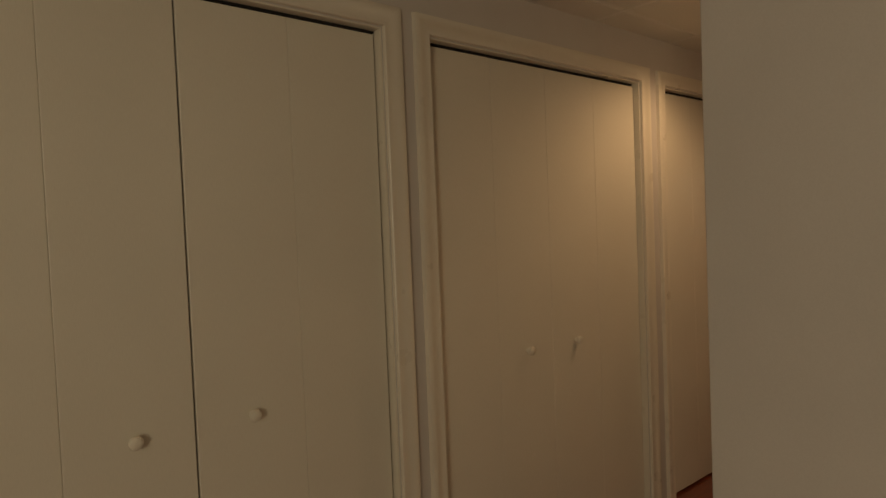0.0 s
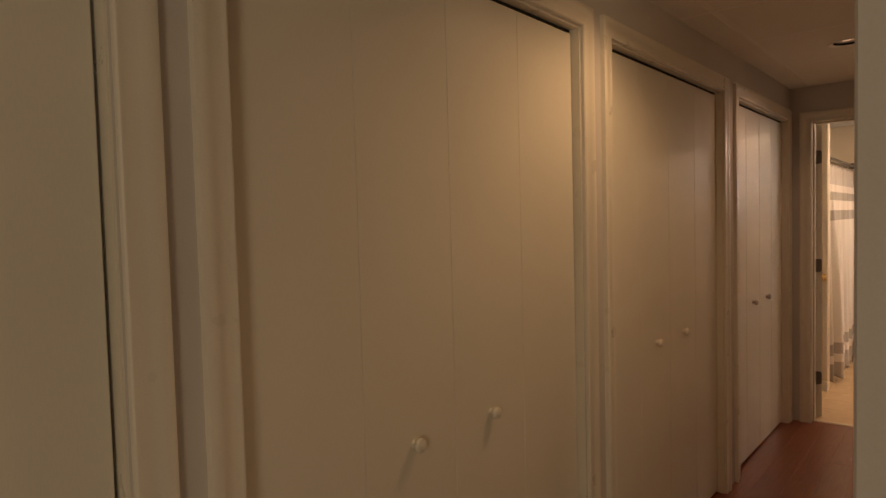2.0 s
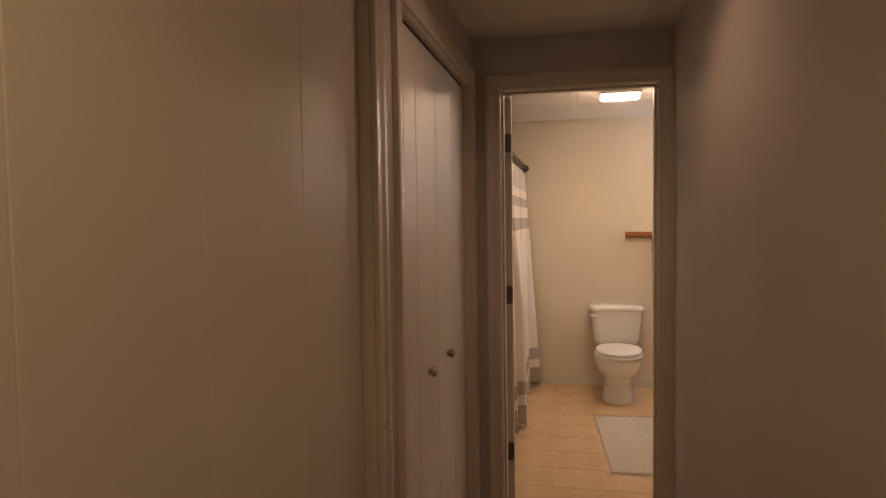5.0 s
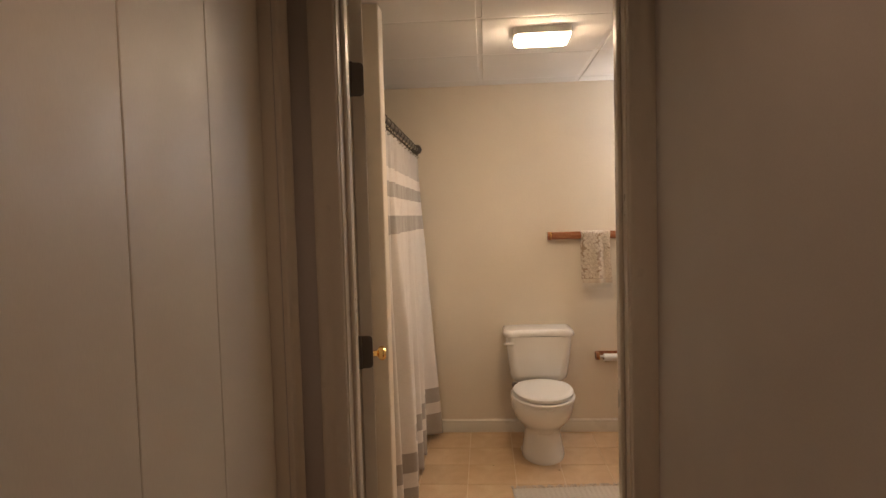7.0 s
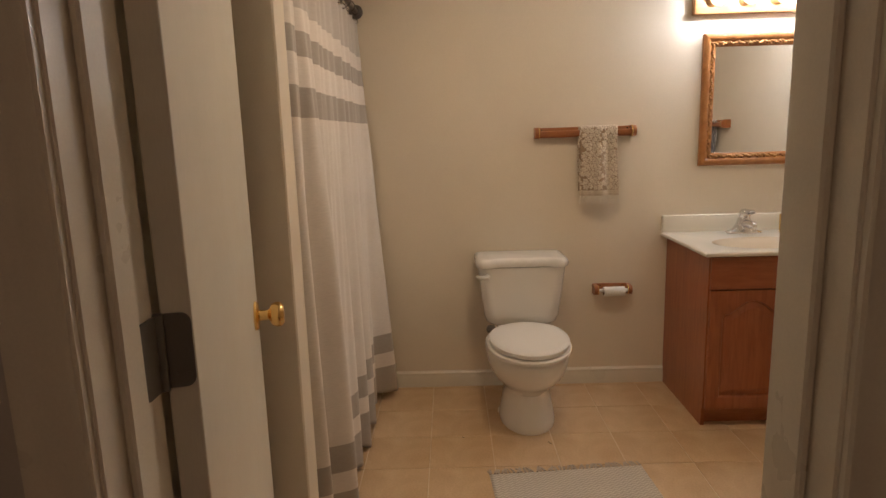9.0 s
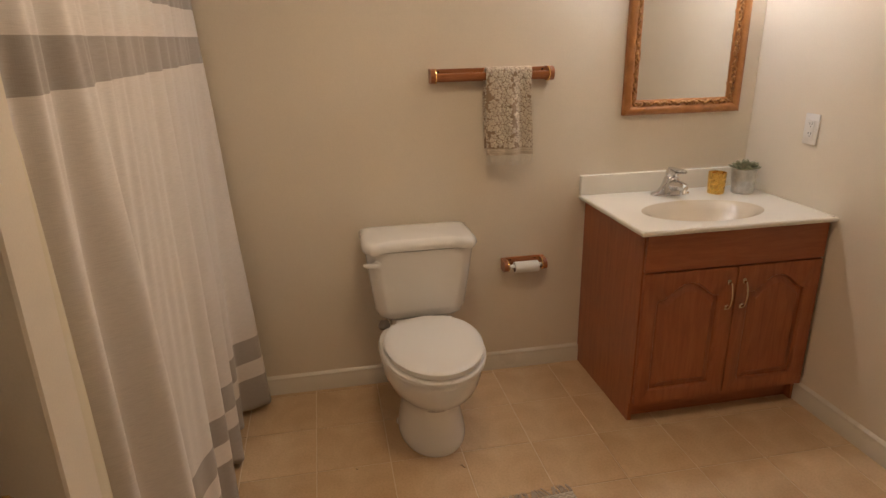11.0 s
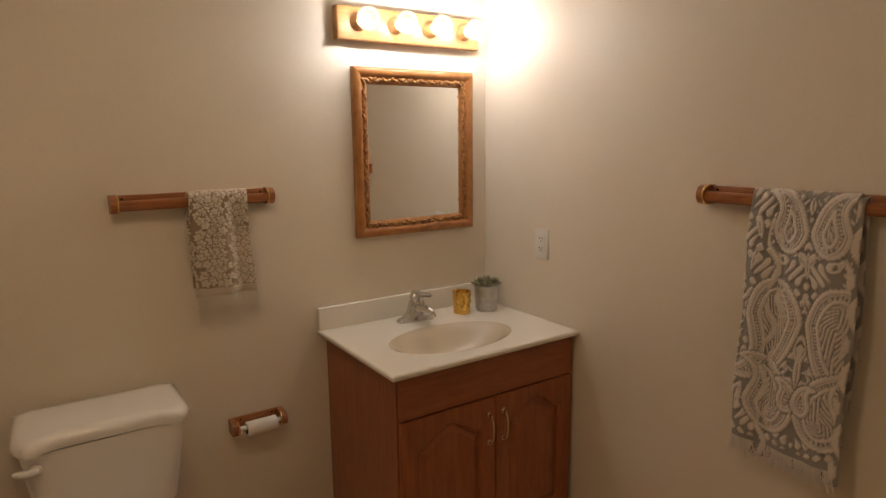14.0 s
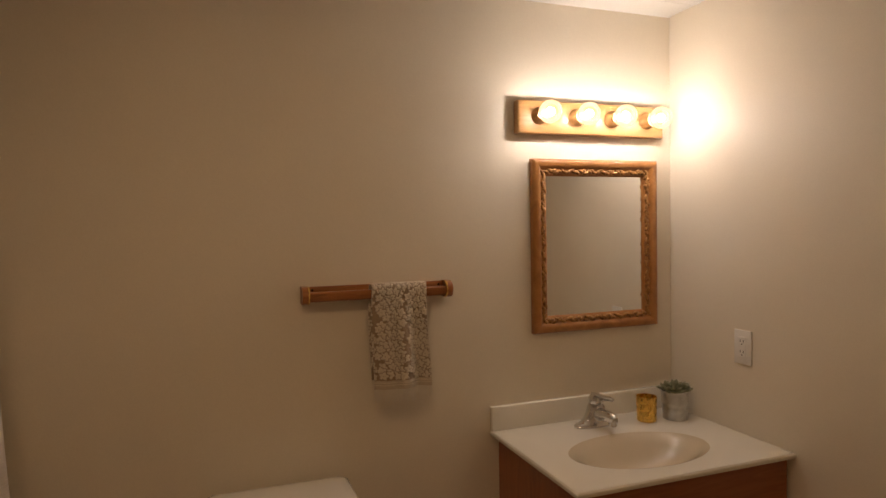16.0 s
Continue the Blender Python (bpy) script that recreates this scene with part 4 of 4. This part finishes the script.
ob = thing("curtain_liner", "thin cream shower liner behind the curtain", "shower liner", None)
xx2 = 7.375 + S * 1.486 - 0.050 * S ** 4 * drop
yy2 = 1.650 - 0.018 * drop - (0.085 * flap + 0.050 * smooth((S - 0.965) / 0.03)) * drop ** 1.1 + 0.010 * np.sin(2 * np.pi * (6.2 * S + 0.3)) * (0.4 + drop)
me = skin("liner", np.stack([xx2, np.where(S > 0.97, yy2, np.maximum(yy2, yy + 0.006)), zz - 0.004 + 0.05 * drop], -1)[::3, ::2], 0.0012)
me.materials.append(cloth("cream_liner", (0.78, 0.70, 0.52), 300, 0.6).m)
o = new("liner", me)
o.parent = ob

ob = thing("curtain_rod", "dark bronze shower curtain rod with round wall flange", "curtain rod", None)
bm = BM()
tube(bm, [(7.352, 1.620, 1.885), (XE - 0.004, 1.620, 1.885)], 0.0125, 16)
part("rod", bm, Mat("bronze_rod", (0.16, 0.13, 0.11), 0.32, 0.9).m, ob, "", True)
for x, s in ((XE - 0.001, -90), (7.351, 90)):
    bm = BM()
    lathe(bm, [(0.0, 0.0), (0.031, 0.0), (0.033, 0.005), (0.031, 0.016), (0.022, 0.024), (0.017, 0.030), (0.0, 0.030)], pose(x, 1.620, 1.885, 0, s, 0), 26)
    part("flange", bm, M_BRONZE, ob, "", True)


def drape(width, front, back, nu, nv, wave, seed, gather=0.0):
    """Grid of a towel over a rail: x across, y out of the wall, z up; v runs from the back hem over the bar to the front hem."""
    r = 0.017
    total = back + math.pi * r + front
    v = np.linspace(0, total, nv)
    u = np.linspace(-width / 2, width / 2, nu)
    U, V = np.meshgrid(u, v, indexing="ij")
    ang = np.clip((V - back) / r, 0, math.pi)
    y = 0.041 - np.cos(ang) * r
    z = 0.006 + np.sin(ang) * r
    z = np.where(V < back, 0.006 - (back - V), z)
    z = np.where(V > back + math.pi * r, 0.006 - (V - back - math.pi * r), z)
    hang = np.clip(0.02 - z, 0, None)
    f = np.where(V > back + math.pi * r * 0.5, 1.0, 0.35)
    y = y + f * wave * smooth(hang / 0.15) * (np.sin(2 * np.pi * (U / width * 1.35 + seed)) * 0.6 + 0.4 * np.sin(2 * np.pi * (U / width * 2.7 + seed * 2.3))) + f * 0.010 * smooth(hang / 0.3)
    x = U * (1 + gather * hang) + 0.004 * np.sin(hang * 14 + seed)
    return U, V - back - math.pi * r / 2, np.stack([x, y, z], -1)


def tuft_mesh(name, U, V, pts, tuft, base, height, mat):
    me = skin(name, pts, base + height * tuft)
    at = me.attributes.new("tuft", "FLOAT", "POINT")
    at.data.foreach_set("value", np.concatenate([tuft.ravel(), tuft.ravel()]).astype(np.float32))
    me.materials.append(mat)
    return me


def terry(name, ground, pile):
    """Jacquard terry: smooth ground and raised looped pile where the tuft value is high."""
    c = Mat(name, pile, 0.95, Sheen_Weight=0.4, Sheen_Roughness=0.6)
    a = c.n.new("ShaderNodeAttribute")
    a.attribute_name = "tuft"
    loops = c.noise(900, 2)
    p = c.mix(0.35, pile, c.ramp(loops, [(0.3, (0.45, 0.43, 0.4)), (0.65, (1, 1, 1))]), "MULTIPLY")
    c.colour(c.mix(a.outputs["Fac"], ground, p))
    return c.bump(loops, 0.5, 0.002).m


def fringe(bm, pts, length, rng, seg=4):
    """Loose threads hanging from a row of points."""
    for p in pts:
        p = Vector(p)
        lean = Vector((rng.uniform(-0.35, 0.35), rng.uniform(-0.2, 0.2), -1)) * length * rng.uniform(0.7, 1.1)
        mid = p + lean * 0.5 + Vector((rng.uniform(-1, 1), rng.uniform(-1, 1), 0)) * length * 0.12
        tube(bm, [p, mid, p + lean], [0.0016, 0.0014, 0.0007], seg)


# small flowered hand towel
rng = random.Random(11)
U, V, P = drape(0.180, 0.312, 0.29, 150, 430, 0.016, 0.2, 0.10)
tuft = np.zeros_like(U)
gap = 0.0192
for i in range(-7, 8):
    for j in range(-20, 21):
        cx = (i + 0.5 * (j % 2)) * gap + rng.uniform(-0.005, 0.005)
        cz = j * gap * 0.86 + rng.uniform(-0.005, 0.005)
        if cz > 0.302 or cz < -0.28 or (abs(math.sin(cx * 34 + 0.5)) < 0.30 and rng.random() < 0.75) or rng.random() < 0.02:
            continue
        d = np.hypot(U - cx, V - cz)
        th = np.arctan2(V - cz, U - cx)
        R = 0.0126 * rng.uniform(0.9, 1.1) * (1 + 0.20 * np.cos(5 * th + rng.uniform(0, 6)))
        near = d < R + 0.0016
        tuft = np.where(near, smooth((R - d) / 0.0016) * smooth((d - 0.0010) / 0.0008), tuft)
hem = (V > 0.316) & (V < 0.3195) | (V > 0.324) & (V < 0.3275)
tuft = np.where(V > 0.312, np.where(hem, 0.95, 0.6), tuft)
ob = thing("hand_towel", "small cream and taupe flowered hand towel over the rail", "towel", RAIL1 @ pose(-0.062, 0, 0))
me = tuft_mesh("fabric", U, V, P, tuft, 0.002, 0.0050, terry("cream_flower_terry", (0.40, 0.285, 0.185), (0.82, 0.72, 0.58)))
o = new("fabric", me)
o.parent = ob
bm = BM()
row = P[:, -1, :]
for k in range(0, 150, 2):
    fringe(bm, [tuple(row[k]), tuple(row[k] + [0.001, 0.002, 0.0])], 0.044, rng)
part("fringe", bm, cloth("cream_fringe", (0.80, 0.74, 0.64), 900).m, ob, "cream thread fringe", True)

# large paisley bath towel
U, V, P = drape(0.244, 0.648, 0.60, 210, 640, 0.010, 0.55, 0.06)


def paisley(cx, cz, length, wide, flip, up):
    """Closed outline of a teardrop whose tip curls over; it grows from (cx, cz) upwards or downwards."""
    n = 34
    x = z = 0.0
    left, right = [], []
    for k in range(n + 1):
        s = k / n
        th = radians(100 - 30 * s - 215 * max(0, s - 0.45) ** 1.5)
        w = wide * ((max(s, 1e-4) / 0.30) ** 0.5 * (1.30 - s) if s < 0.30 else ((1 - s) / 0.70) ** 0.85)
        nx, nz = -math.sin(th), math.cos(th)
        left.append((x + nx * w, z + nz * w))
        right.append((x - nx * w, z - nz * w))
        x += math.cos(th) * length / n
        z += math.sin(th) * length / n
    pts = left + right[::-1]
    return np.array([(cx + flip * px, cz - up * pz) for px, pz in pts])


def outline_distance(poly):
    """Distance to a closed outline, whether inside, and the run along it."""
    x, z = U.ravel(), V.ravel()
    lo, hi = poly.min(0) - 0.03, poly.max(0) + 0.03
    sel = np.where((x > lo[0]) & (x < hi[0]) & (z > lo[1]) & (z < hi[1]))[0]
    px, pz = x[sel], z[sel]
    best, run, inside = np.full(len(sel), 9.0), np.zeros(len(sel)), np.zeros(len(sel), bool)
    length = 0.0
    for a, b in zip(poly, np.roll(poly, -1, 0)):
        d = b - a
        L = np.hypot(*d)
        t = np.clip(((px - a[0]) * d[0] + (pz - a[1]) * d[1]) / (L * L + 1e-12), 0, 1)
        dist = np.hypot(px - a[0] - t * d[0], pz - a[1] - t * d[1])
        closer = dist < best
        run = np.where(closer, length + t * L, run)
        best = np.minimum(best, dist)
        cross = ((a[1] > pz) != (b[1] > pz)) & (px < (b[0] - a[0]) * (pz - a[1]) / (b[1] - a[1] + 1e-12) + a[0])
        inside ^= cross
        length += L
    return sel, best, inside, run


tuft = np.zeros(U.size)
AX = -0.030                                      # the pattern's middle line, off the fold's middle
shapes = []
for side in (1, -1):
    for z, off, length, wide, up in ((0.158, 0.052, 0.185, 0.040, 1), (0.228, 0.082, 0.330, 0.064, -1), (0.630, 0.070, 0.235, 0.060, 1), (0.560, 0.020, 0.095, 0.020, 1)):
        for fl in (1, -1):
            shapes.append((AX + fl * off, side * z, length, wide, fl, up * side))
for item in shapes:
    sel, d, ins, run = outline_distance(paisley(*item))
    scal = 0.0022 + 0.0034 * np.abs(np.sin(run / 0.0095 * math.pi))
    band = np.where(ins, (d < 0.0118) | ((d > 0.0134) & (d < 0.0195) & (np.sin(run / 0.0085 * 2 * math.pi) > -0.25)) | ((d > 0.0208) & (d < 0.0285)) | (d > 0.0300) & (np.sin((d + run * 0.35) / 0.008 * 2 * math.pi) > -0.3), d < scal)
    groove = ins & (np.abs(d - 0.0068) < 0.0009)
    # each shape keeps a clear rim against the ones under it
    rim = (~ins) & (d < scal + 0.0030)
    tuft[sel[rim]] = 0
    tuft[sel[ins]] = 0
    tuft[sel[band & ~groove]] = 1
# serrated leaves and sprigs along the middle line and the free edge
busy = np.zeros(U.size, bool)
for item in shapes:
    sel, d, ins, run = outline_distance(paisley(*item))
    busy[sel[ins | (d < 0.0075)]] = True
LEAVES = [(0.0, 0.020, 0.0, 0.060, 0.010)]
for fl in (1, -1):
    LEAVES += [(fl * 0.006, 0.165, fl * 0.030, 0.150, 0.008), (fl * 0.004, 0.185, fl * 0.018, 0.165, 0.007), (fl * 0.004, 0.262, fl * 0.046, 0.365, 0.011), (fl * 0.012, 0.420, fl * 0.040, 0.392, 0.010),
               (fl * 0.010, 0.450, fl * 0.062, 0.432, 0.009), (fl * 0.008, 0.475, fl * 0.070, 0.480, 0.009), (fl * 0.004, 0.420, fl * 0.012, 0.385, 0.009), (fl * 0.020, 0.02, fl * 0.045, 0.035, 0.007)]
LEAVES += [(0.0, 0.150, 0.0, 0.215, 0.008), (0.0, 0.250, 0.0, 0.290, 0.007), (0.0, 0.395, 0.0, 0.500, 0.010), (0.115, 0.130, 0.128, 0.060, 0.010), (0.118, 0.150, 0.135, 0.215, 0.009), (0.120, 0.48, 0.10, 0.43, 0.009), (0.130, 0.52, 0.145, 0.60, 0.009)]
for ax, az, ex, ez, w0 in LEAVES:
    for side in (-1, 1):
        x, z = U.ravel() - AX - ax, V.ravel() * side - az
        dx, dz = ex - ax, ez - az
        L = math.hypot(dx, dz)
        t = (x * dx + z * dz) / (L * L)
        across = np.abs(x * dz - z * dx) / L
        w = w0 * np.sin(np.clip(t, 0, 1) * math.pi * 0.93 + 0.1) * (0.80 + 0.20 * np.sin(t * L / 0.0085 * 2 * math.pi))
        on = (t > 0) & (t < 1) & (across < w) & ~((across < 0.0010) & (t > 0.15) & (t < 0.85))
        tuft = np.where(on & ~busy, 1, tuft)
# small leaves in the ground that is left free
au, av = np.abs(U.ravel() - AX), np.abs(V.ravel())
vine = np.sin(2 * math.pi * (au / 0.034 + 0.30 * np.sin(av / 0.013))) * np.cos(2 * math.pi * (av / 0.052 - au / 0.060))
tuft = np.where(~busy & (vine > 0.14), 1, tuft)
# curled tendrils
for cx, cz, r0 in ((0.060, 0.175, 0.016), (-0.060, 0.175, 0.016), (0.070, 0.408, 0.017), (-0.070, 0.408, 0.017), (0.026, 0.505, 0.014), (-0.026, 0.505, 0.014), (0.125, 0.335, 0.015)):
    for side in (-1, 1):
        x, z = (U.ravel() - AX - cx) * (1 if cx > 0 else -1), V.ravel() * side - cz
        rr, aa = np.hypot(x, z), np.arctan2(z, x)
        spiral = np.abs((rr / r0 - 0.25 - (aa + math.pi) / (2 * math.pi) * 0.75))
        tuft = np.where((rr < r0 * 1.1) & (spiral < 0.20) & ~busy, 1, tuft)
tuft = tuft.reshape(U.shape)
tuft[np.abs(V) > 0.662] = 0
for _ in range(2):
    tuft = (tuft + np.roll(tuft, 1, 0) + np.roll(tuft, -1, 0) + np.roll(tuft, 1, 1) + np.roll(tuft, -1, 1)) / 5
tuft = smooth(tuft)
ob = thing("bath_towel", "grey and white paisley bath towel folded over the rail", "towel", RAIL2 @ pose(0.026, 0, 0))
me = tuft_mesh("fabric", U, V, P, tuft, 0.003, 0.0045, terry("grey_paisley_terry", (0.32, 0.295, 0.265), (0.87, 0.80, 0.73)))
o = new("fabric", me)
o.parent = ob
bm = BM()
row = P[:, -1, :]
rng = random.Random(3)
for k in range(0, 210, 2):
    fringe(bm, [tuple(row[k]), tuple(row[k] + [0.001, 0.002, 0.0])], 0.050, rng)
part("fringe", bm, cloth("white_fringe", (0.78, 0.73, 0.67), 900).m, ob, "white thread fringe", True)
# second layer of the folded towel, a little longer and set to the wall end
U2, V2, P2 = drape(0.240, 0.680, 0.50, 60, 200, 0.008, 0.62, 0.05)
P2 = P2.copy()
P2[..., 0] -= 0.016
P2[..., 1] = 0.041 + (P2[..., 1] - 0.041) * 0.78
P2[..., 2] -= 0.003
me = tuft_mesh("inner_layer", U2, V2, P2, np.where(np.sin(U2 * 190 + 3 * np.sin(V2 * 40)) > 0.1, 1.0, 0.0), 0.002, 0.002, bpy.data.materials["grey_paisley_terry"])
o = new("inner_layer", me)
o.parent = ob

# bath mat with fringed ends
ob = thing("bath_mat", "cream woven chevron bath mat with fringed ends on the tiles", "bath mat", pose(7.510, 0.740, 0.0, 0, 0, 4.0))
UX, UY = np.meshgrid(np.linspace(-0.505, 0.505, 360), np.linspace(-0.300, 0.300, 300), indexing="ij")
chev = 0.5 + 0.5 * np.sin(2 * np.pi * (UX / 0.016 + 0.75 * np.abs(((UY / 0.026) % 1) - 0.5) * 2))
H = 0.0065 + 0.002 * chev + 0.0012 * np.sin(UX * 7 + 1) * np.sin(UY * 9)
edge = smooth((0.505 - np.abs(UX)) / 0.01) * smooth((0.300 - np.abs(UY)) / 0.008)
me = skin("weave", np.stack([UX, UY, 0.001 + 0 * UX], -1), H * (0.4 + 0.6 * edge))
mat_c = cloth("cream_chevron_cotton", (0.66, 0.60, 0.52), 600)
at = me.attributes.new("tuft", "FLOAT", "POINT")
at.data.foreach_set("value", np.concatenate([chev.ravel(), chev.ravel()]).astype(np.float32))
an = mat_c.n.new("ShaderNodeAttribute")
an.attribute_name = "tuft"
mat_c.colour(mat_c.mix(an.outputs["Fac"], (0.46, 0.40, 0.33), (0.70, 0.65, 0.57)))
me.materials.append(mat_c.m)
o = new("weave", me)
o.parent = ob
rng = random.Random(8)
for s in (-1, 1):
    bm = BM()
    for k in range(40):
        y = -0.296 + 0.592 * k / 39
        sway = rng.uniform(-0.03, 0.03)
        for q in range(5):
            a = Vector((s * 0.503, y + rng.uniform(-0.004, 0.004), 0.006))
            e = a + Vector((s * rng.uniform(0.026, 0.044), sway * 0.6 + rng.uniform(-0.006, 0.006), -0.0035))
            tube(bm, [a, (a + e) / 2 + Vector((0, 0, 0.003)), e], [0.0022, 0.002, 0.001], 5)
    part("fringe", bm, cloth("taupe_fringe", (0.50, 0.42, 0.34), 900).m, ob, "knotted taupe fringe", True)

# ---- ceiling lamp ----
ob = thing("ceiling_light", "white square ceiling light with glowing diffuser, lit", "ceiling light", pose(7.730, 0.902, CEIL))


def pad(w, d, z, r=0.02, n=5):
    pts = []
    for sx, sy, a0 in ((1, 1, 0), (-1, 1, 90), (-1, -1, 180), (1, -1, 270)):
        for k in range(n + 1):
            a = radians(a0 + 90 * k / n)
            pts.append((sx * (w - r) + r * math.cos(a), sy * (d - r) + r * math.sin(a), z))
    return pts


bm = BM()
loft(bm, [pad(w, d, z) for w, d, z in ((0.090, 0.130, 0.0), (0.090, 0.130, -0.030), (0.086, 0.126, -0.032))])
part("housing", bm, M_WHITE, ob, "", True)
bm = BM()
loft(bm, [pad(w, d, z) for w, d, z in ((0.084, 0.124, -0.0325), (0.083, 0.123, -0.042), (0.076, 0.116, -0.050), (0.055, 0.095, -0.052))])
part("diffuser", bm, Mat("lit_diffuser", (0.9, 0.85, 0.75), 0.4, Emission_Color=(1.0, 0.72, 0.46, 1), Emission_Strength=29.0).m, ob, "glowing frosted diffuser", True)

# ---- crumbs on the floor ----
for k, (x, y, a) in enumerate(((8.235, 0.800, 20), (8.30, 1.17, 60))):
    ob = thing("floor_crumb", "tiny dark curled scrap on the tiles", "scrap", pose(x, y, 0.001, 0, 0, a))
    bm = BM()
    tube(bm, [(-0.009, 0, 0.001), (-0.004, 0.003, 0.0015), (0.002, 0.001, 0.001), (0.008, 0.005, 0.0035)] if k == 0 else [(-0.004, 0, 0.001), (0, 0.001, 0.0015), (0.004, 0, 0.001)], 0.0011, 6)
    part("scrap", bm, M_DARK, ob)

# ---- floors, laid last ----
M_BOARD = wood("reddish_brown_laminate", (0.145, 0.032, 0.011), (0.20, 0.046, 0.016), (0.25, 0.064, 0.024), 0.36, (1, 14, 14), 5, 0.15)
oi = M_BOARD.n.new("ShaderNodeObjectInfo")
src = M_BOARD.b.inputs["Base Color"].links[0].from_socket
M_BOARD.colour(M_BOARD.mix(0.30, src, M_BOARD.ramp(oi.outputs["Random"], [(0.0, (0.75, 0.7, 0.68)), (1.0, (1, 1, 1))]), "MULTIPLY"))
M_BOARD = M_BOARD.m
FLOOR_HALL = bpy.data.objects["floor_hall"]
boards = {}


def board(length):
    key = round(length, 3)
    if key not in boards:
        bm = BM()
        bx(bm, 0.0002, length - 0.0002, 0.0002, 0.1258, -0.008, 0.0, 0.0006)
        bmesh.ops.recalc_face_normals(bm, faces=bm.faces)
        me = bpy.data.meshes.new("floor_board")
        bm.to_mesh(me)
        bm.free()
        me.materials.append(M_BOARD)
        boards[key] = me
    return boards[key]


for j in range(8):
    y = 0.70 + j * 0.126
    x = 2.30 - (j * 0.37) % 1.2
    if x - 1.1 > 0.05:
        o = new("floor_board", board(x - 1.1))
        o.location = (1.1, y, 0)
        o.parent = FLOOR_HALL
    while x < XD0 + 0.05:
        end = x + 1.2 if x + 1.5 < XD0 + 0.053 else XD0 + 0.053
        if end - x > 0.05:
            o = new("floor_board", board(end - x))
            o.location = (x, y, 0)
            o.parent = FLOOR_HALL
        x = end if end < XD0 else 99
bm = BM()
bx(bm, -1.6, 1.1, 0.70, 1.715, -0.008, 0)
bx(bm, -1.6, 2.15, -2.4, 0.698, -0.008, 0)
bx(bm, 1.10, XD0, 1.71, 2.4, -0.008, 0)
o = part("floor_board_rest", bm, M_BOARD, FLOOR_HALL)

M_TILE = Mat("beige_vinyl_tile", (0.70, 0.54, 0.36), 0.42)
oi = M_TILE.n.new("ShaderNodeObjectInfo")
cloud = M_TILE.ramp(M_TILE.noise(5, 6, M_TILE.coords((1, 1, 1)), 0.6), [(0.3, (0.62, 0.42, 0.235)), (0.55, (0.72, 0.53, 0.325)), (0.8, (0.78, 0.62, 0.42))])
speck = M_TILE.noise(130, 3)
c = M_TILE.mix(0.18, cloud, M_TILE.ramp(speck, [(0.35, (0.5, 0.42, 0.35)), (0.6, (1, 1, 1))]), "MULTIPLY")
M_TILE.colour(M_TILE.mix(0.22, c, M_TILE.ramp(oi.outputs["Random"], [(0.0, (0.72, 0.66, 0.58)), (1.0, (1, 1, 1))]), "MULTIPLY"))
M_TILE.bump(speck, 0.08, 0.001)
bm = BM()
T = 0.262
bx(bm, 0.0016, T - 0.0016, 0.0016, T - 0.0016, -0.004, 0.0, 0.0010)
bmesh.ops.recalc_face_normals(bm, faces=bm.faces)
tile_mesh = bpy.data.meshes.new("floor_tile")
bm.to_mesh(tile_mesh)
bm.free()
tile_mesh.materials.append(M_TILE.m)
for i in range(-6, 4):
    for j in range(-3, 7):
        o = new("floor_tile", tile_mesh)
        o.location = (8.055 + i * T, 0.0 + j * T, 0)
        o.parent = FLOOR_BATH
# cut row of tiles at the door
bm = BM()
bx(bm, 0.0016, 6.483 - 6.4185, 0.0016, T - 0.0016, -0.004, 0.0, 0.0010)
bmesh.ops.recalc_face_normals(bm, faces=bm.faces)
cut_mesh = bpy.data.meshes.new("floor_tile")
bm.to_mesh(cut_mesh)
bm.free()
cut_mesh.materials.append(M_TILE.m)
for j in range(-3, 7):
    o = new("floor_tile", cut_mesh)
    o.location = (6.4185, j * T, 0)
    o.parent = FLOOR_BATH
